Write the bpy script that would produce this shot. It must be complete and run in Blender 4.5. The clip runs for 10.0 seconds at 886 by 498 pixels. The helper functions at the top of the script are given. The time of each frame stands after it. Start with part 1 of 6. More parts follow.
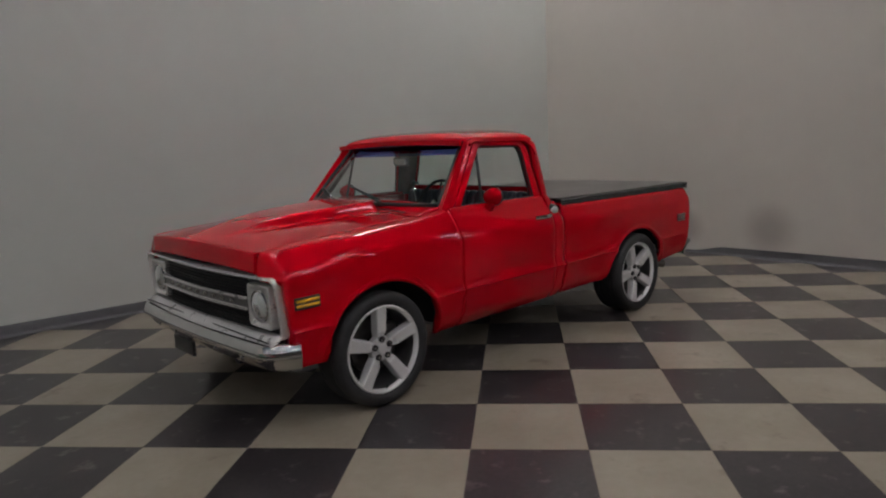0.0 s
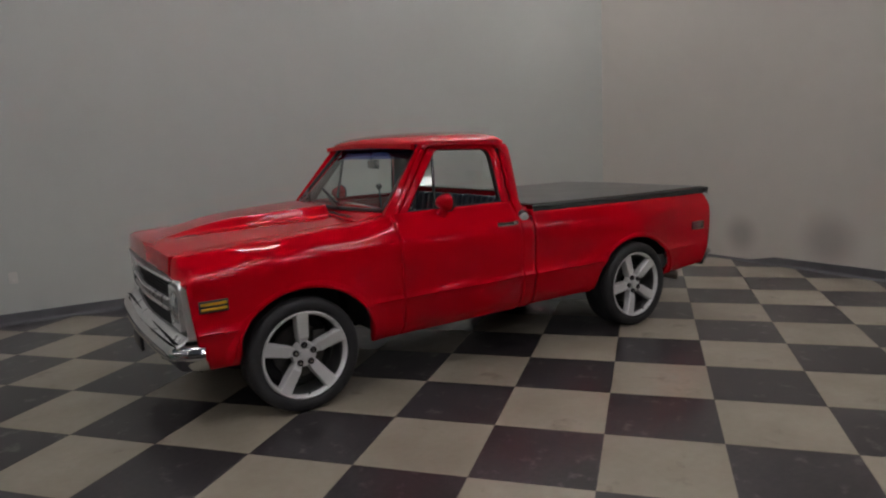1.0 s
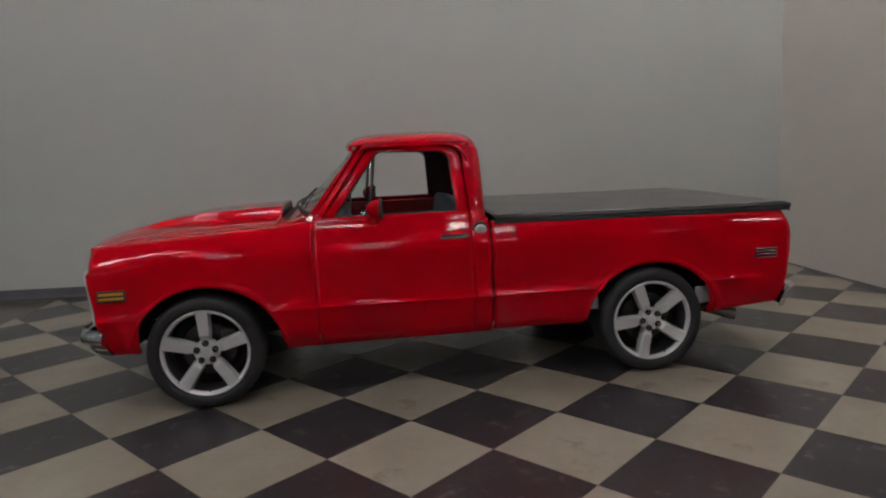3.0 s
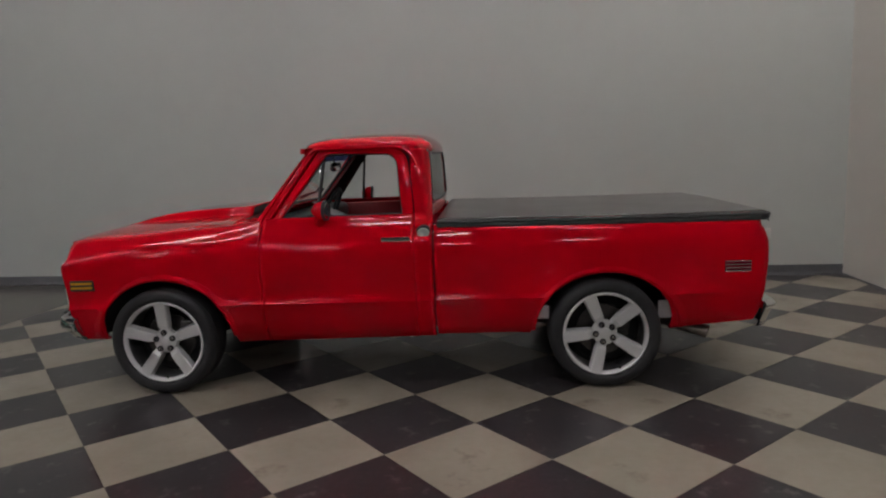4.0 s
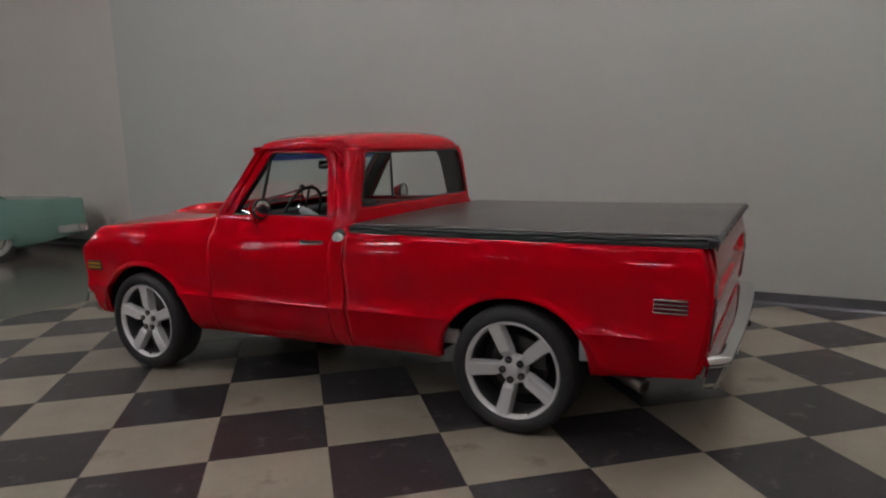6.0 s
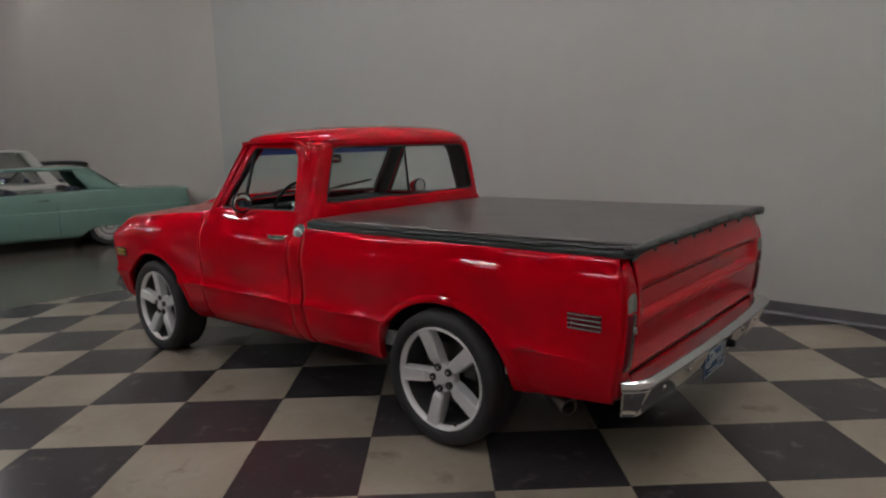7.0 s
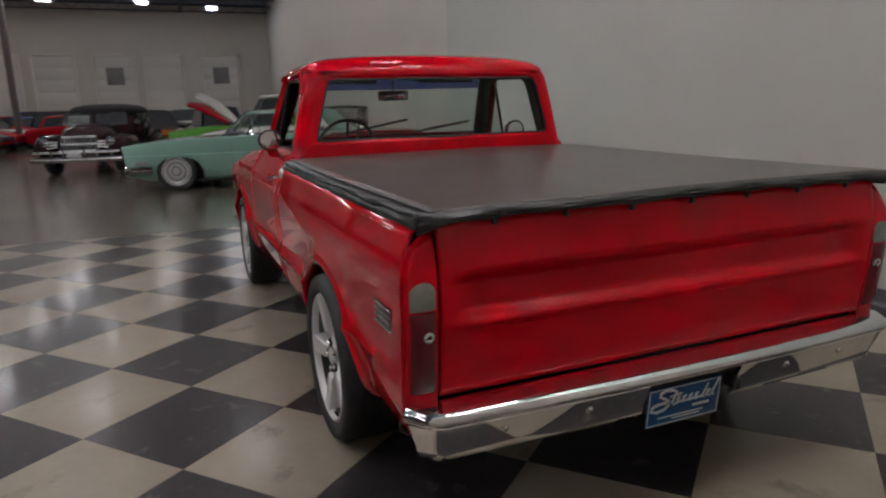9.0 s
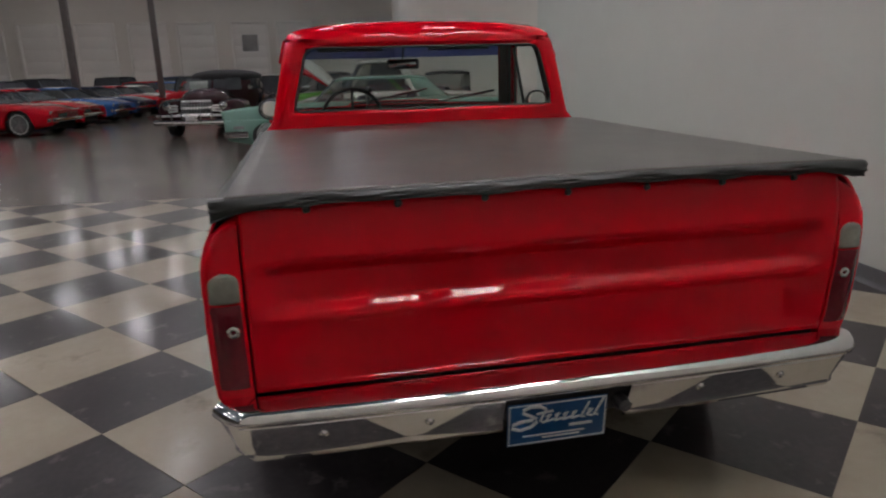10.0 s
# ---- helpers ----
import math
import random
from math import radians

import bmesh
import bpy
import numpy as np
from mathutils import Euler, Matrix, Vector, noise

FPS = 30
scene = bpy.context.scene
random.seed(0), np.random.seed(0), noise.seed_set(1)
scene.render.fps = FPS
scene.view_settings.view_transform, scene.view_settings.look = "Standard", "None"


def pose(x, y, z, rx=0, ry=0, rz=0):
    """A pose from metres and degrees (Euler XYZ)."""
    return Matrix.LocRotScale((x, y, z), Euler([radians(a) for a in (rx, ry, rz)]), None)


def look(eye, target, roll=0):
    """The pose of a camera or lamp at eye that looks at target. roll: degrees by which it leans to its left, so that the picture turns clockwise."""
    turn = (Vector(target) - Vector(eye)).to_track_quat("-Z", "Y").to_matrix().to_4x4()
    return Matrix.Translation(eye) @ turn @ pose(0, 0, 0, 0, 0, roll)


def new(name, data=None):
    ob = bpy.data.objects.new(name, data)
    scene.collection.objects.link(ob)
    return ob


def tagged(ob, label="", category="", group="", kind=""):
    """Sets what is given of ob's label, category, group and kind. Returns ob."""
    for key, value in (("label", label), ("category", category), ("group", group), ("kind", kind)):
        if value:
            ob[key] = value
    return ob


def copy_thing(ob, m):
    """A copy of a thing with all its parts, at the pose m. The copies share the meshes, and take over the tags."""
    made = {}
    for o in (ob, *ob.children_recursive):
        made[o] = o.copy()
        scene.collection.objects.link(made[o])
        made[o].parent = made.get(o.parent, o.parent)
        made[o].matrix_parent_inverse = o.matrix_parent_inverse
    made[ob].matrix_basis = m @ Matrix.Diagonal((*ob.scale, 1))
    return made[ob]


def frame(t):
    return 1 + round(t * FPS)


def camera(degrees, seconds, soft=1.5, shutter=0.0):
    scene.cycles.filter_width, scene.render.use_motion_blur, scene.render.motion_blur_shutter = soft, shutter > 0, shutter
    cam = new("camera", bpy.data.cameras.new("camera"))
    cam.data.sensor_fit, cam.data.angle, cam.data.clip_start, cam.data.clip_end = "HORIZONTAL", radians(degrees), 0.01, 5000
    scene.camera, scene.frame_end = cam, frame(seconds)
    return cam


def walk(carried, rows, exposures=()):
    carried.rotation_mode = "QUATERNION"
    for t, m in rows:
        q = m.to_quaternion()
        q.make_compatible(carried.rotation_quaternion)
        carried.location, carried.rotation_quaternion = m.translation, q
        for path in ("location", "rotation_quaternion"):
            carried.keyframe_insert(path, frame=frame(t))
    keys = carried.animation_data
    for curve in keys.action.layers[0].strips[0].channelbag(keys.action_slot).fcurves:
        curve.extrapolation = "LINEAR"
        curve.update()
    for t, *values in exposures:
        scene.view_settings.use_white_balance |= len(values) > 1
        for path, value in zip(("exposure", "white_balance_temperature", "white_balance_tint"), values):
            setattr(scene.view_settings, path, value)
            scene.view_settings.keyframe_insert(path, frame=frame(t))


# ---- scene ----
cam = camera(67.4, 10.0, soft=2.1, shutter=0.35)
PATH = [
    (0, (-2.408, -4.076, 1.588), (-1.06, -2.632, 1.275), -2.7),
    (0.5, (-1.897, -4.413, 1.593), (-0.693, -2.848, 1.273), -2.7),
    (1, (-1.37, -4.714, 1.605), (-0.314, -3.045, 1.289), -2.7),
    (1.5, (-0.785, -4.843, 1.595), (0.069, -3.063, 1.275), -2.5),
    (2, (-0.199, -4.988, 1.595), (0.48, -3.133, 1.281), -2.6),
    (2.5, (0.394, -5.076, 1.579), (0.848, -3.152, 1.272), -2.5),
    (4, (2.197, -5.118, 1.541), (2.056, -3.144, 1.253), -2.4),
    (4.5, (2.754, -4.996, 1.54), (2.406, -3.048, 1.251), -2.2),
    (5, (3.263, -4.758, 1.539), (2.715, -2.857, 1.247), -2.2),
    (5.5, (3.775, -4.499, 1.548), (3.023, -2.669, 1.257), -2.0),
    (6, (4.232, -4.137, 1.532), (3.298, -2.392, 1.241), -2.0),
    (7.5, (5.299, -2.977, 1.491), (3.847, -1.638, 1.176), -1.8),
    (8, (5.437, -2.469, 1.409), (3.823, -1.338, 1.069), -1.7),
    (8.5, (5.54, -1.971, 1.4), (3.831, -1.002, 1.025), -1.8),
    (9, (5.561, -1.506, 1.372), (3.754, -0.757, 0.955), -1.7),
    (9.5, (5.584, -1.061, 1.368), (3.719, -0.51, 0.899), -1.8),
    (10, (5.622, -0.657, 1.376), (3.725, -0.275, 0.872), -1.7),
]
walk(cam, [(t, look(eye, target, roll)) for t, eye, target, roll in PATH], exposures=[(0.0, 0.02), (4.5, 0.10), (6.5, 0.12), (8.0, 0.22), (10.0, 0.39)])

# ---- world and light ----
world = bpy.data.worlds.new("world")
scene.world = world
world.use_nodes = True
world.node_tree.nodes["Background"].inputs[0].default_value = (0.05, 0.055, 0.06, 1)
world.node_tree.nodes["Background"].inputs[1].default_value = 0.3
LAMP_POWER = 46.0

# ---- materials ----


def mat(name, color, rough=0.5, metal=0.0, coat=0.0, var=0.12, scale=6.0, bump=0.0, bump_scale=80.0, spec=0.5, second=None, rough_var=0.0, place=False, fine=0.35):
    """A procedural surface: colour varied at two scales, with fine relief."""
    m = bpy.data.materials.new(name)
    m.use_nodes = True
    nt = m.node_tree
    b = nt.nodes["Principled BSDF"]
    b.inputs["Roughness"].default_value = rough
    b.inputs["Metallic"].default_value = metal
    b.inputs["Coat Weight"].default_value = coat
    b.inputs["Coat Roughness"].default_value = 0.03
    b.inputs["Specular IOR Level"].default_value = spec
    tc = nt.nodes.new("ShaderNodeNewGeometry" if place else "ShaderNodeTexCoord")
    at = tc.outputs["Position" if place else "Object"]
    n1 = nt.nodes.new("ShaderNodeTexNoise")
    n1.inputs["Scale"].default_value = scale
    n1.inputs["Detail"].default_value = 6
    n2 = nt.nodes.new("ShaderNodeTexNoise")
    n2.inputs["Scale"].default_value = scale * 9
    n2.inputs["Detail"].default_value = 4
    nt.links.new(at, n1.inputs["Vector"])
    nt.links.new(at, n2.inputs["Vector"])
    add = nt.nodes.new("ShaderNodeMath")
    add.operation = "MULTIPLY_ADD"
    add.inputs[1].default_value = fine
    nt.links.new(n2.outputs["Fac"], add.inputs[0])
    nt.links.new(n1.outputs["Fac"], add.inputs[2])
    ramp = nt.nodes.new("ShaderNodeMapRange")
    ramp.inputs["From Min"].default_value = fine
    ramp.inputs["From Max"].default_value = 0.65 + fine
    nt.links.new(add.outputs[0], ramp.inputs["Value"])
    mix = nt.nodes.new("ShaderNodeMix")
    mix.data_type = "RGBA"
    c2 = second or tuple(c * (1 - var) for c in color)
    c1 = color if second else tuple(min(1, c * (1 + var)) for c in color)
    mix.inputs["A"].default_value = (*c1, 1)
    mix.inputs["B"].default_value = (*c2, 1)
    nt.links.new(ramp.outputs["Result"], mix.inputs["Factor"])
    nt.links.new(mix.outputs["Result"], b.inputs["Base Color"])
    if rough_var:
        rr = nt.nodes.new("ShaderNodeMapRange")
        rr.inputs["To Min"].default_value = max(0, rough - rough_var)
        rr.inputs["To Max"].default_value = rough + rough_var
        nt.links.new(ramp.outputs["Result"], rr.inputs["Value"])
        nt.links.new(rr.outputs["Result"], b.inputs["Roughness"])
    if bump:
        n3 = nt.nodes.new("ShaderNodeTexNoise")
        n3.inputs["Scale"].default_value = bump_scale
        n3.inputs["Detail"].default_value = 3
        nt.links.new(at, n3.inputs["Vector"])
        bp = nt.nodes.new("ShaderNodeBump")
        bp.inputs["Strength"].default_value = bump
        bp.inputs["Distance"].default_value = 0.004
        nt.links.new(n3.outputs["Fac"], bp.inputs["Height"])
        nt.links.new(bp.outputs["Normal"], b.inputs["Normal"])
    return m


def glass_mat(name, tint=(0.9, 0.93, 0.92), rough=0.0, clear=0.9):
    """Thin pane: mostly see-through, with a mirror sheen."""
    m = bpy.data.materials.new(name)
    m.use_nodes = True
    nt = m.node_tree
    nt.nodes.remove(nt.nodes["Principled BSDF"])
    out = nt.nodes["Material Output"]
    tr = nt.nodes.new("ShaderNodeBsdfTransparent")
    tr.inputs[0].default_value = (*[c * clear for c in tint], 1)
    gl = nt.nodes.new("ShaderNodeBsdfGlossy")
    gl.inputs["Roughness"].default_value = rough
    fc = nt.nodes.new("ShaderNodeLayerWeight")
    fc.inputs["Blend"].default_value = 0.5
    pw = nt.nodes.new("ShaderNodeMath")
    pw.operation = "POWER"
    pw.inputs[1].default_value = 4.0
    nt.links.new(fc.outputs["Facing"], pw.inputs[0])
    fr = nt.nodes.new("ShaderNodeMath")
    fr.operation = "MULTIPLY_ADD"
    fr.inputs[1].default_value = 0.85
    fr.inputs[2].default_value = 0.045
    nt.links.new(pw.outputs[0], fr.inputs[0])
    mx = nt.nodes.new("ShaderNodeMixShader")
    nt.links.new(fr.outputs[0], mx.inputs[0])
    nt.links.new(tr.outputs[0], mx.inputs[1])
    nt.links.new(gl.outputs[0], mx.inputs[2])
    nt.links.new(mx.outputs[0], out.inputs[0])
    return m


def glow_mat(name, color, strength):
    m = bpy.data.materials.new(name)
    m.use_nodes = True
    b = m.node_tree.nodes["Principled BSDF"]
    b.inputs["Base Color"].default_value = (0.8, 0.8, 0.8, 1)
    b.inputs["Emission Color"].default_value = (*color, 1)
    b.inputs["Emission Strength"].default_value = strength
    return m


RED = mat("red_paint", (0.55, 0.0006, 0.009), 0.5, 0.0, 1.0, var=0.03, scale=3, spec=0.0)
RED.node_tree.nodes["Principled BSDF"].inputs["Coat IOR"].default_value = 1.345
RED.node_tree.nodes["Principled BSDF"].inputs["Coat Roughness"].default_value = 0.02
RED_INNER = mat("red_inner", (0.25, 0.004, 0.008), 0.4, var=0.06)
CHROME = mat("chrome", (0.76, 0.76, 0.76), 0.05, 1.0, var=0.05, scale=5, rough_var=0.025)
ALLOY = mat("alloy", (0.80, 0.80, 0.79), 0.34, 0.35, var=0.03, scale=3)
ALLOY_FILL = mat("alloy_fill", (0.24, 0.24, 0.235), 0.35, 0.5, var=0.1, scale=12)
ALLOY_DARK = mat("alloy_dark", (0.20, 0.20, 0.20), 0.40, 0.7, var=0.1)
STEEL = mat("brake_steel", (0.13, 0.125, 0.12), 0.4, 1.0, var=0.15, scale=20)
RUBBER = mat("tyre_rubber", (0.022, 0.022, 0.023), 0.62, var=0.2, scale=14, bump=0.2)
BLACK = mat("black_trim", (0.018, 0.018, 0.02), 0.4, var=0.15)
UNDER = mat("underbody", (0.015, 0.015, 0.016), 0.7, var=0.3, bump=0.3)
SILVER = mat("silver_trim", (0.58, 0.57, 0.55), 0.24, 0.9, var=0.06, scale=9)
VINYL = mat("cover_vinyl", (0.082, 0.076, 0.069), 0.30, var=0.10, scale=5, rough_var=0.02)
RAIL = mat("rail_vinyl", (0.036, 0.039, 0.038), 0.50, var=0.15, scale=9, bump=0.15, bump_scale=120, spec=0.28)
SKIRT = mat("skirt_vinyl", (0.034, 0.038, 0.038), 0.36, var=0.15, scale=9, bump=0.1, bump_scale=120, spec=0.45)
TRIM_GREY = mat("silver_satin", (0.78, 0.78, 0.76), 0.30, 0.55, var=0.06, scale=12, rough_var=0.06)
# pale grey in place of the lit floor seen through the rear arches
GAP_GREY = mat("lit_gap_grey", (0.74, 0.74, 0.73), 0.5, 0.2, var=0.15, scale=12)
EXHAUST = mat("exhaust_steel", (0.27, 0.235, 0.205), 0.34, 0.85, var=0.25, scale=18, rough_var=0.08)
SEAT = mat("seat_vinyl", (0.030, 0.036, 0.058), 0.42, var=0.15, bump=0.2)
CARPET = mat("carpet", (0.02, 0.02, 0.022), 0.95, var=0.2, scale=30, bump=0.5)
GLASS = glass_mat("window_glass")
GLASS_TINT = glass_mat("windshield_glass", (0.86, 0.93, 0.90))
SUNBAND = glass_mat("blue_sun_band", (0.13, 0.19, 0.62), clear=0.62)
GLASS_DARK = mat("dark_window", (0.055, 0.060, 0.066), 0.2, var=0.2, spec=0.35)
LENS_RED = mat("tail_lens_red", (0.12, 0.003, 0.012), 0.15, coat=0.3, var=0.2, scale=30)
LENS_CLEAR = mat("tail_lens_clear", (0.20, 0.20, 0.17), 0.12, coat=1.0, var=0.2, scale=40)
LENS_AMBER = mat("marker_amber", (0.62, 0.33, 0.03), 0.18, coat=1.0, var=0.15, scale=30)
LAMP_GLASS = mat("lamp_glass", (0.72, 0.74, 0.74), 0.10, 0.7, coat=1.0, var=0.15, scale=40)
PLATE_BLUE = mat("plate_blue", (0.004, 0.075, 0.22), 0.35, var=0.12)
WHITE = mat("white_print", (0.75, 0.77, 0.78), 0.45, var=0.05)
WALL = mat("wall_paint_warm", (0.60, 0.565, 0.505), 0.72, var=0.035, scale=0.6, bump=0.08, bump_scale=60)
WALL_COOL = mat("wall_paint_grey", (0.50, 0.515, 0.475), 0.72, var=0.035, scale=0.5, bump=0.08, bump_scale=60)
WALL_FAR = mat("far_wall_paint", (0.55, 0.51, 0.45), 0.8, var=0.06, scale=0.3)
# dark on purpose: for unseen walls, so the red paint reflects less of them
WALL_UNSEEN = mat("unseen_wall_dark", (0.16, 0.15, 0.14), 0.8, var=0.06, scale=0.3)
DOOR_FAR = mat("far_door_paint", (0.60, 0.57, 0.52), 0.7, var=0.06, scale=0.5)
PANE_FAR = mat("far_pane", (0.17, 0.16, 0.15), 0.5, var=0.3, scale=1.5)
BASE = mat("baseboard_vinyl", (0.10, 0.10, 0.105), 0.34, var=0.15, scale=4, bump=0.1)
TILE_DARK = mat("tile_dark", (0.033, 0.029, 0.031), 0.36, var=0.35, scale=3.5, second=(0.062, 0.055, 0.055), rough_var=0.05, spec=0.16, place=True, fine=0.8)
TILE_LIGHT = mat("tile_light", (0.325, 0.287, 0.224), 0.36, var=0.2, scale=2.2, second=(0.240, 0.208, 0.158), rough_var=0.05, spec=0.14, place=True)


def scuffs(m, color, low, high, most, scale):
    """Small irregular marks over a surface's own colour."""
    nt = m.node_tree
    b = nt.nodes["Principled BSDF"]
    old = b.inputs["Base Color"].links[0].from_socket
    geo = nt.nodes.new("ShaderNodeNewGeometry")
    n = nt.nodes.new("ShaderNodeTexNoise")
    n.inputs["Scale"].default_value = scale
    n.inputs["Detail"].default_value = 9
    n.inputs["Roughness"].default_value = 0.62
    nt.links.new(geo.outputs["Position"], n.inputs["Vector"])
    r = nt.nodes.new("ShaderNodeMapRange")
    r.inputs["From Min"].default_value = low
    r.inputs["From Max"].default_value = high
    r.inputs["To Max"].default_value = most
    nt.links.new(n.outputs["Fac"], r.inputs["Value"])
    mix = nt.nodes.new("ShaderNodeMix")
    mix.data_type = "RGBA"
    mix.inputs["B"].default_value = (*color, 1)
    nt.links.new(r.outputs["Result"], mix.inputs["Factor"])
    nt.links.new(old, mix.inputs["A"])
    nt.links.new(mix.outputs["Result"], b.inputs["Base Color"])


scuffs(TILE_LIGHT, (0.11, 0.09, 0.07), 0.60, 0.72, 0.7, 3.1)
scuffs(TILE_DARK, (0.19, 0.17, 0.16), 0.58, 0.72, 0.6, 7.3)
for m, wax, haze in ((TILE_DARK, 0.36, 0.12), (TILE_LIGHT, 0.24, 0.13)):
    bs = m.node_tree.nodes["Principled BSDF"].inputs
    bs["Coat Weight"].default_value = wax
    bs["Coat Roughness"].default_value = haze
    bs["Coat IOR"].default_value = 1.45
CONCRETE = mat("polished_concrete", (0.130, 0.114, 0.095), 0.20, var=0.25, scale=0.5, bump=0.03, bump_scale=6, second=(0.104, 0.091, 0.076), rough_var=0.04, spec=0.35, place=True)
DECK = mat("roof_deck", (0.20, 0.235, 0.31), 0.7, var=0.15, scale=0.4)
TRUSS = mat("joist_steel", (0.05, 0.058, 0.08), 0.6, var=0.15)
HOUSING = mat("lamp_housing", (0.6, 0.6, 0.6), 0.4, var=0.05)
TUBE = glow_mat("lamp_tube", (1.0, 0.955, 0.99), LAMP_POWER)
TUBE_COOL = glow_mat("cool_lamp_tube", (0.72, 0.82, 1.0), LAMP_POWER * 1.3)
POST = mat("post_paint", (0.12, 0.103, 0.094), 0.6, var=0.15)
PLASTIC = mat("outlet_plastic", (0.62, 0.60, 0.55), 0.4, var=0.05)

# ---- mesh helpers ----


def part(name, bm, material, parent=None, label="", sharp=38, solid=0.0):
    """Links a bmesh as one mesh object, smooth but for its sharp edges."""
    bm.normal_update()
    for f in bm.faces:
        f.smooth = True
    lim = radians(sharp)
    for e in bm.edges:
        if len(e.link_faces) == 2 and e.calc_face_angle(0) > lim:
            e.smooth = False
    me = bpy.data.meshes.new(name)
    bm.to_mesh(me)
    bm.free()
    me.materials.append(material)
    ob = new(name, me)
    if parent:
        ob.parent = parent
    if label:
        ob["label"] = label
    if solid:
        md = ob.modifiers.new("thickness", "SOLIDIFY")
        md.thickness, md.offset = solid, 0
    return ob


def root(name, x, y, z=0.0, rz=0.0):
    ob = new(name)
    ob.matrix_basis = pose(x, y, z, 0, 0, rz)
    ob.empty_display_size = 0.2
    return ob


def sheet(rows, bm=None, close=False):
    """A surface through rows of points."""
    bm = bm or bmesh.new()
    vs = [[bm.verts.new(p) for p in r] for r in rows]
    for a, b in zip(vs, vs[1:]):
        n = len(a)
        for i in range(n if close else n - 1):
            j = (i + 1) % n
            bm.faces.new((a[i], a[j], b[j], b[i]))
    return bm


def clean(bm, d=0.0006):
    bmesh.ops.remove_doubles(bm, verts=bm.verts, dist=d)
    bmesh.ops.dissolve_degenerate(bm, edges=bm.edges, dist=d / 2)
    bmesh.ops.recalc_face_normals(bm, faces=bm.faces)
    return bm


def box(bm, c, s, bev=0.0, m=None, seg=2):
    """A box of size s about c, with rounded edges."""
    t = bmesh.new()
    bmesh.ops.create_cube(t, size=1.0, matrix=Matrix.Diagonal((*s, 1)))
    if bev:
        bmesh.ops.bevel(t, geom=list(t.edges), offset=bev, segments=seg, profile=0.5, affect="EDGES")
    bmesh.ops.transform(t, matrix=(m or Matrix()) @ Matrix.Translation(c) if m is None else Matrix.Translation(c) @ m, verts=t.verts)
    me = bpy.data.meshes.new("tmp")
    t.to_mesh(me)
    t.free()
    bm.from_mesh(me)
    bpy.data.meshes.remove(me)
    return bm


def lathe(prof, n=40, m=None, bm=None):
    """Turns (radius, along) pairs about the local y axis."""
    bm = bm or bmesh.new()
    m = m or Matrix()
    rows = []
    for r, a in prof:
        rows.append([m @ Vector((r * math.cos(2 * math.pi * i / n), a, r * math.sin(2 * math.pi * i / n))) for i in range(n)])
    return sheet(rows, bm, close=True)


def tube(pts, r, n=10, bm=None, caps=True):
    """A round bar along points; r may be a list."""
    bm = bm or bmesh.new()
    pts = [Vector(p) for p in pts]
    rs = r if isinstance(r, (list, tuple)) else [r] * len(pts)
    rows = []
    for i, p in enumerate(pts):
        d = (pts[min(i + 1, len(pts) - 1)] - pts[max(i - 1, 0)]).normalized()
        q = d.to_track_quat("Z", "Y")
        rows.append([p + q @ Vector((rs[i] * math.cos(2 * math.pi * k / n), rs[i] * math.sin(2 * math.pi * k / n), 0)) for k in range(n)])
    first = len(bm.verts)
    sheet(rows, bm, close=True)
    if caps:
        bm.verts.ensure_lookup_table()
        bm.faces.new([bm.verts[first + k] for k in range(n)])
        bm.faces.new([bm.verts[first + (len(pts) - 1) * n + k] for k in range(n)])
    return bm


def band(pts, prof, bm=None, up=(0, 0, 1), closed=False):
    """Sweeps a closed profile of (out, up) offsets along points; out is to the right of the way."""
    bm = bm or bmesh.new()
    pts = [Vector(p) for p in pts]
    up = Vector(up)
    n = len(pts)
    rows = []
    for i, p in enumerate(pts):
        a, b = (pts[(i - 1) % n], pts[(i + 1) % n]) if closed else (pts[max(i - 1, 0)], pts[min(i + 1, n - 1)])
        d = (b - a).normalized()
        side = d.cross(up).normalized()
        u = side.cross(d).normalized()
        rows.append([p + side * o + u * h for o, h in prof])
    first = len(bm.verts)
    if closed:
        rows.append(rows[0])
    sheet(rows, bm, close=True)
    if not closed:
        bm.verts.ensure_lookup_table()
        k = len(prof)
        bm.faces.new([bm.verts[first + j] for j in range(k)])
        bm.faces.new([bm.verts[first + (n - 1) * k + j] for j in range(k)])
    return clean(bm, 0.0002)


def lerp(table, x):
    """Straight-line reading of a table of (x, value)."""
    if x <= table[0][0]:
        return table[0][1]
    for (a, u), (b, v) in zip(table, table[1:]):
        if x <= b:
            return u + (v - u) * (x - a) / (b - a)
    return table[-1][1]


def smooth(table, x):
    """Like lerp, but eased through the points (Catmull-Rom)."""
    if x <= table[0][0]:
        return table[0][1]
    n = len(table)
    for i in range(n - 1):
        (a, u), (b, v) = table[i], table[i + 1]
        if x <= b:
            t = (x - a) / (b - a)
            m0 = (v - table[i - 1][1]) / (b - table[i - 1][0]) * (b - a) if i else v - u
            m1 = (table[i + 2][1] - u) / (table[i + 2][0] - a) * (b - a) if i + 2 < n else v - u
            return (2 * t**3 - 3 * t * t + 1) * u + (t**3 - 2 * t * t + t) * m0 + (-2 * t**3 + 3 * t * t) * v + (t**3 - t * t) * m1
    return table[-1][1]


def spread(a, b, n):
    return [a + (b - a) * i / n for i in range(n + 1)]


# ---- the hall ----
SLOPE = 0.077
WANG = -math.degrees(math.atan(SLOPE))
HALL_H = 8.2


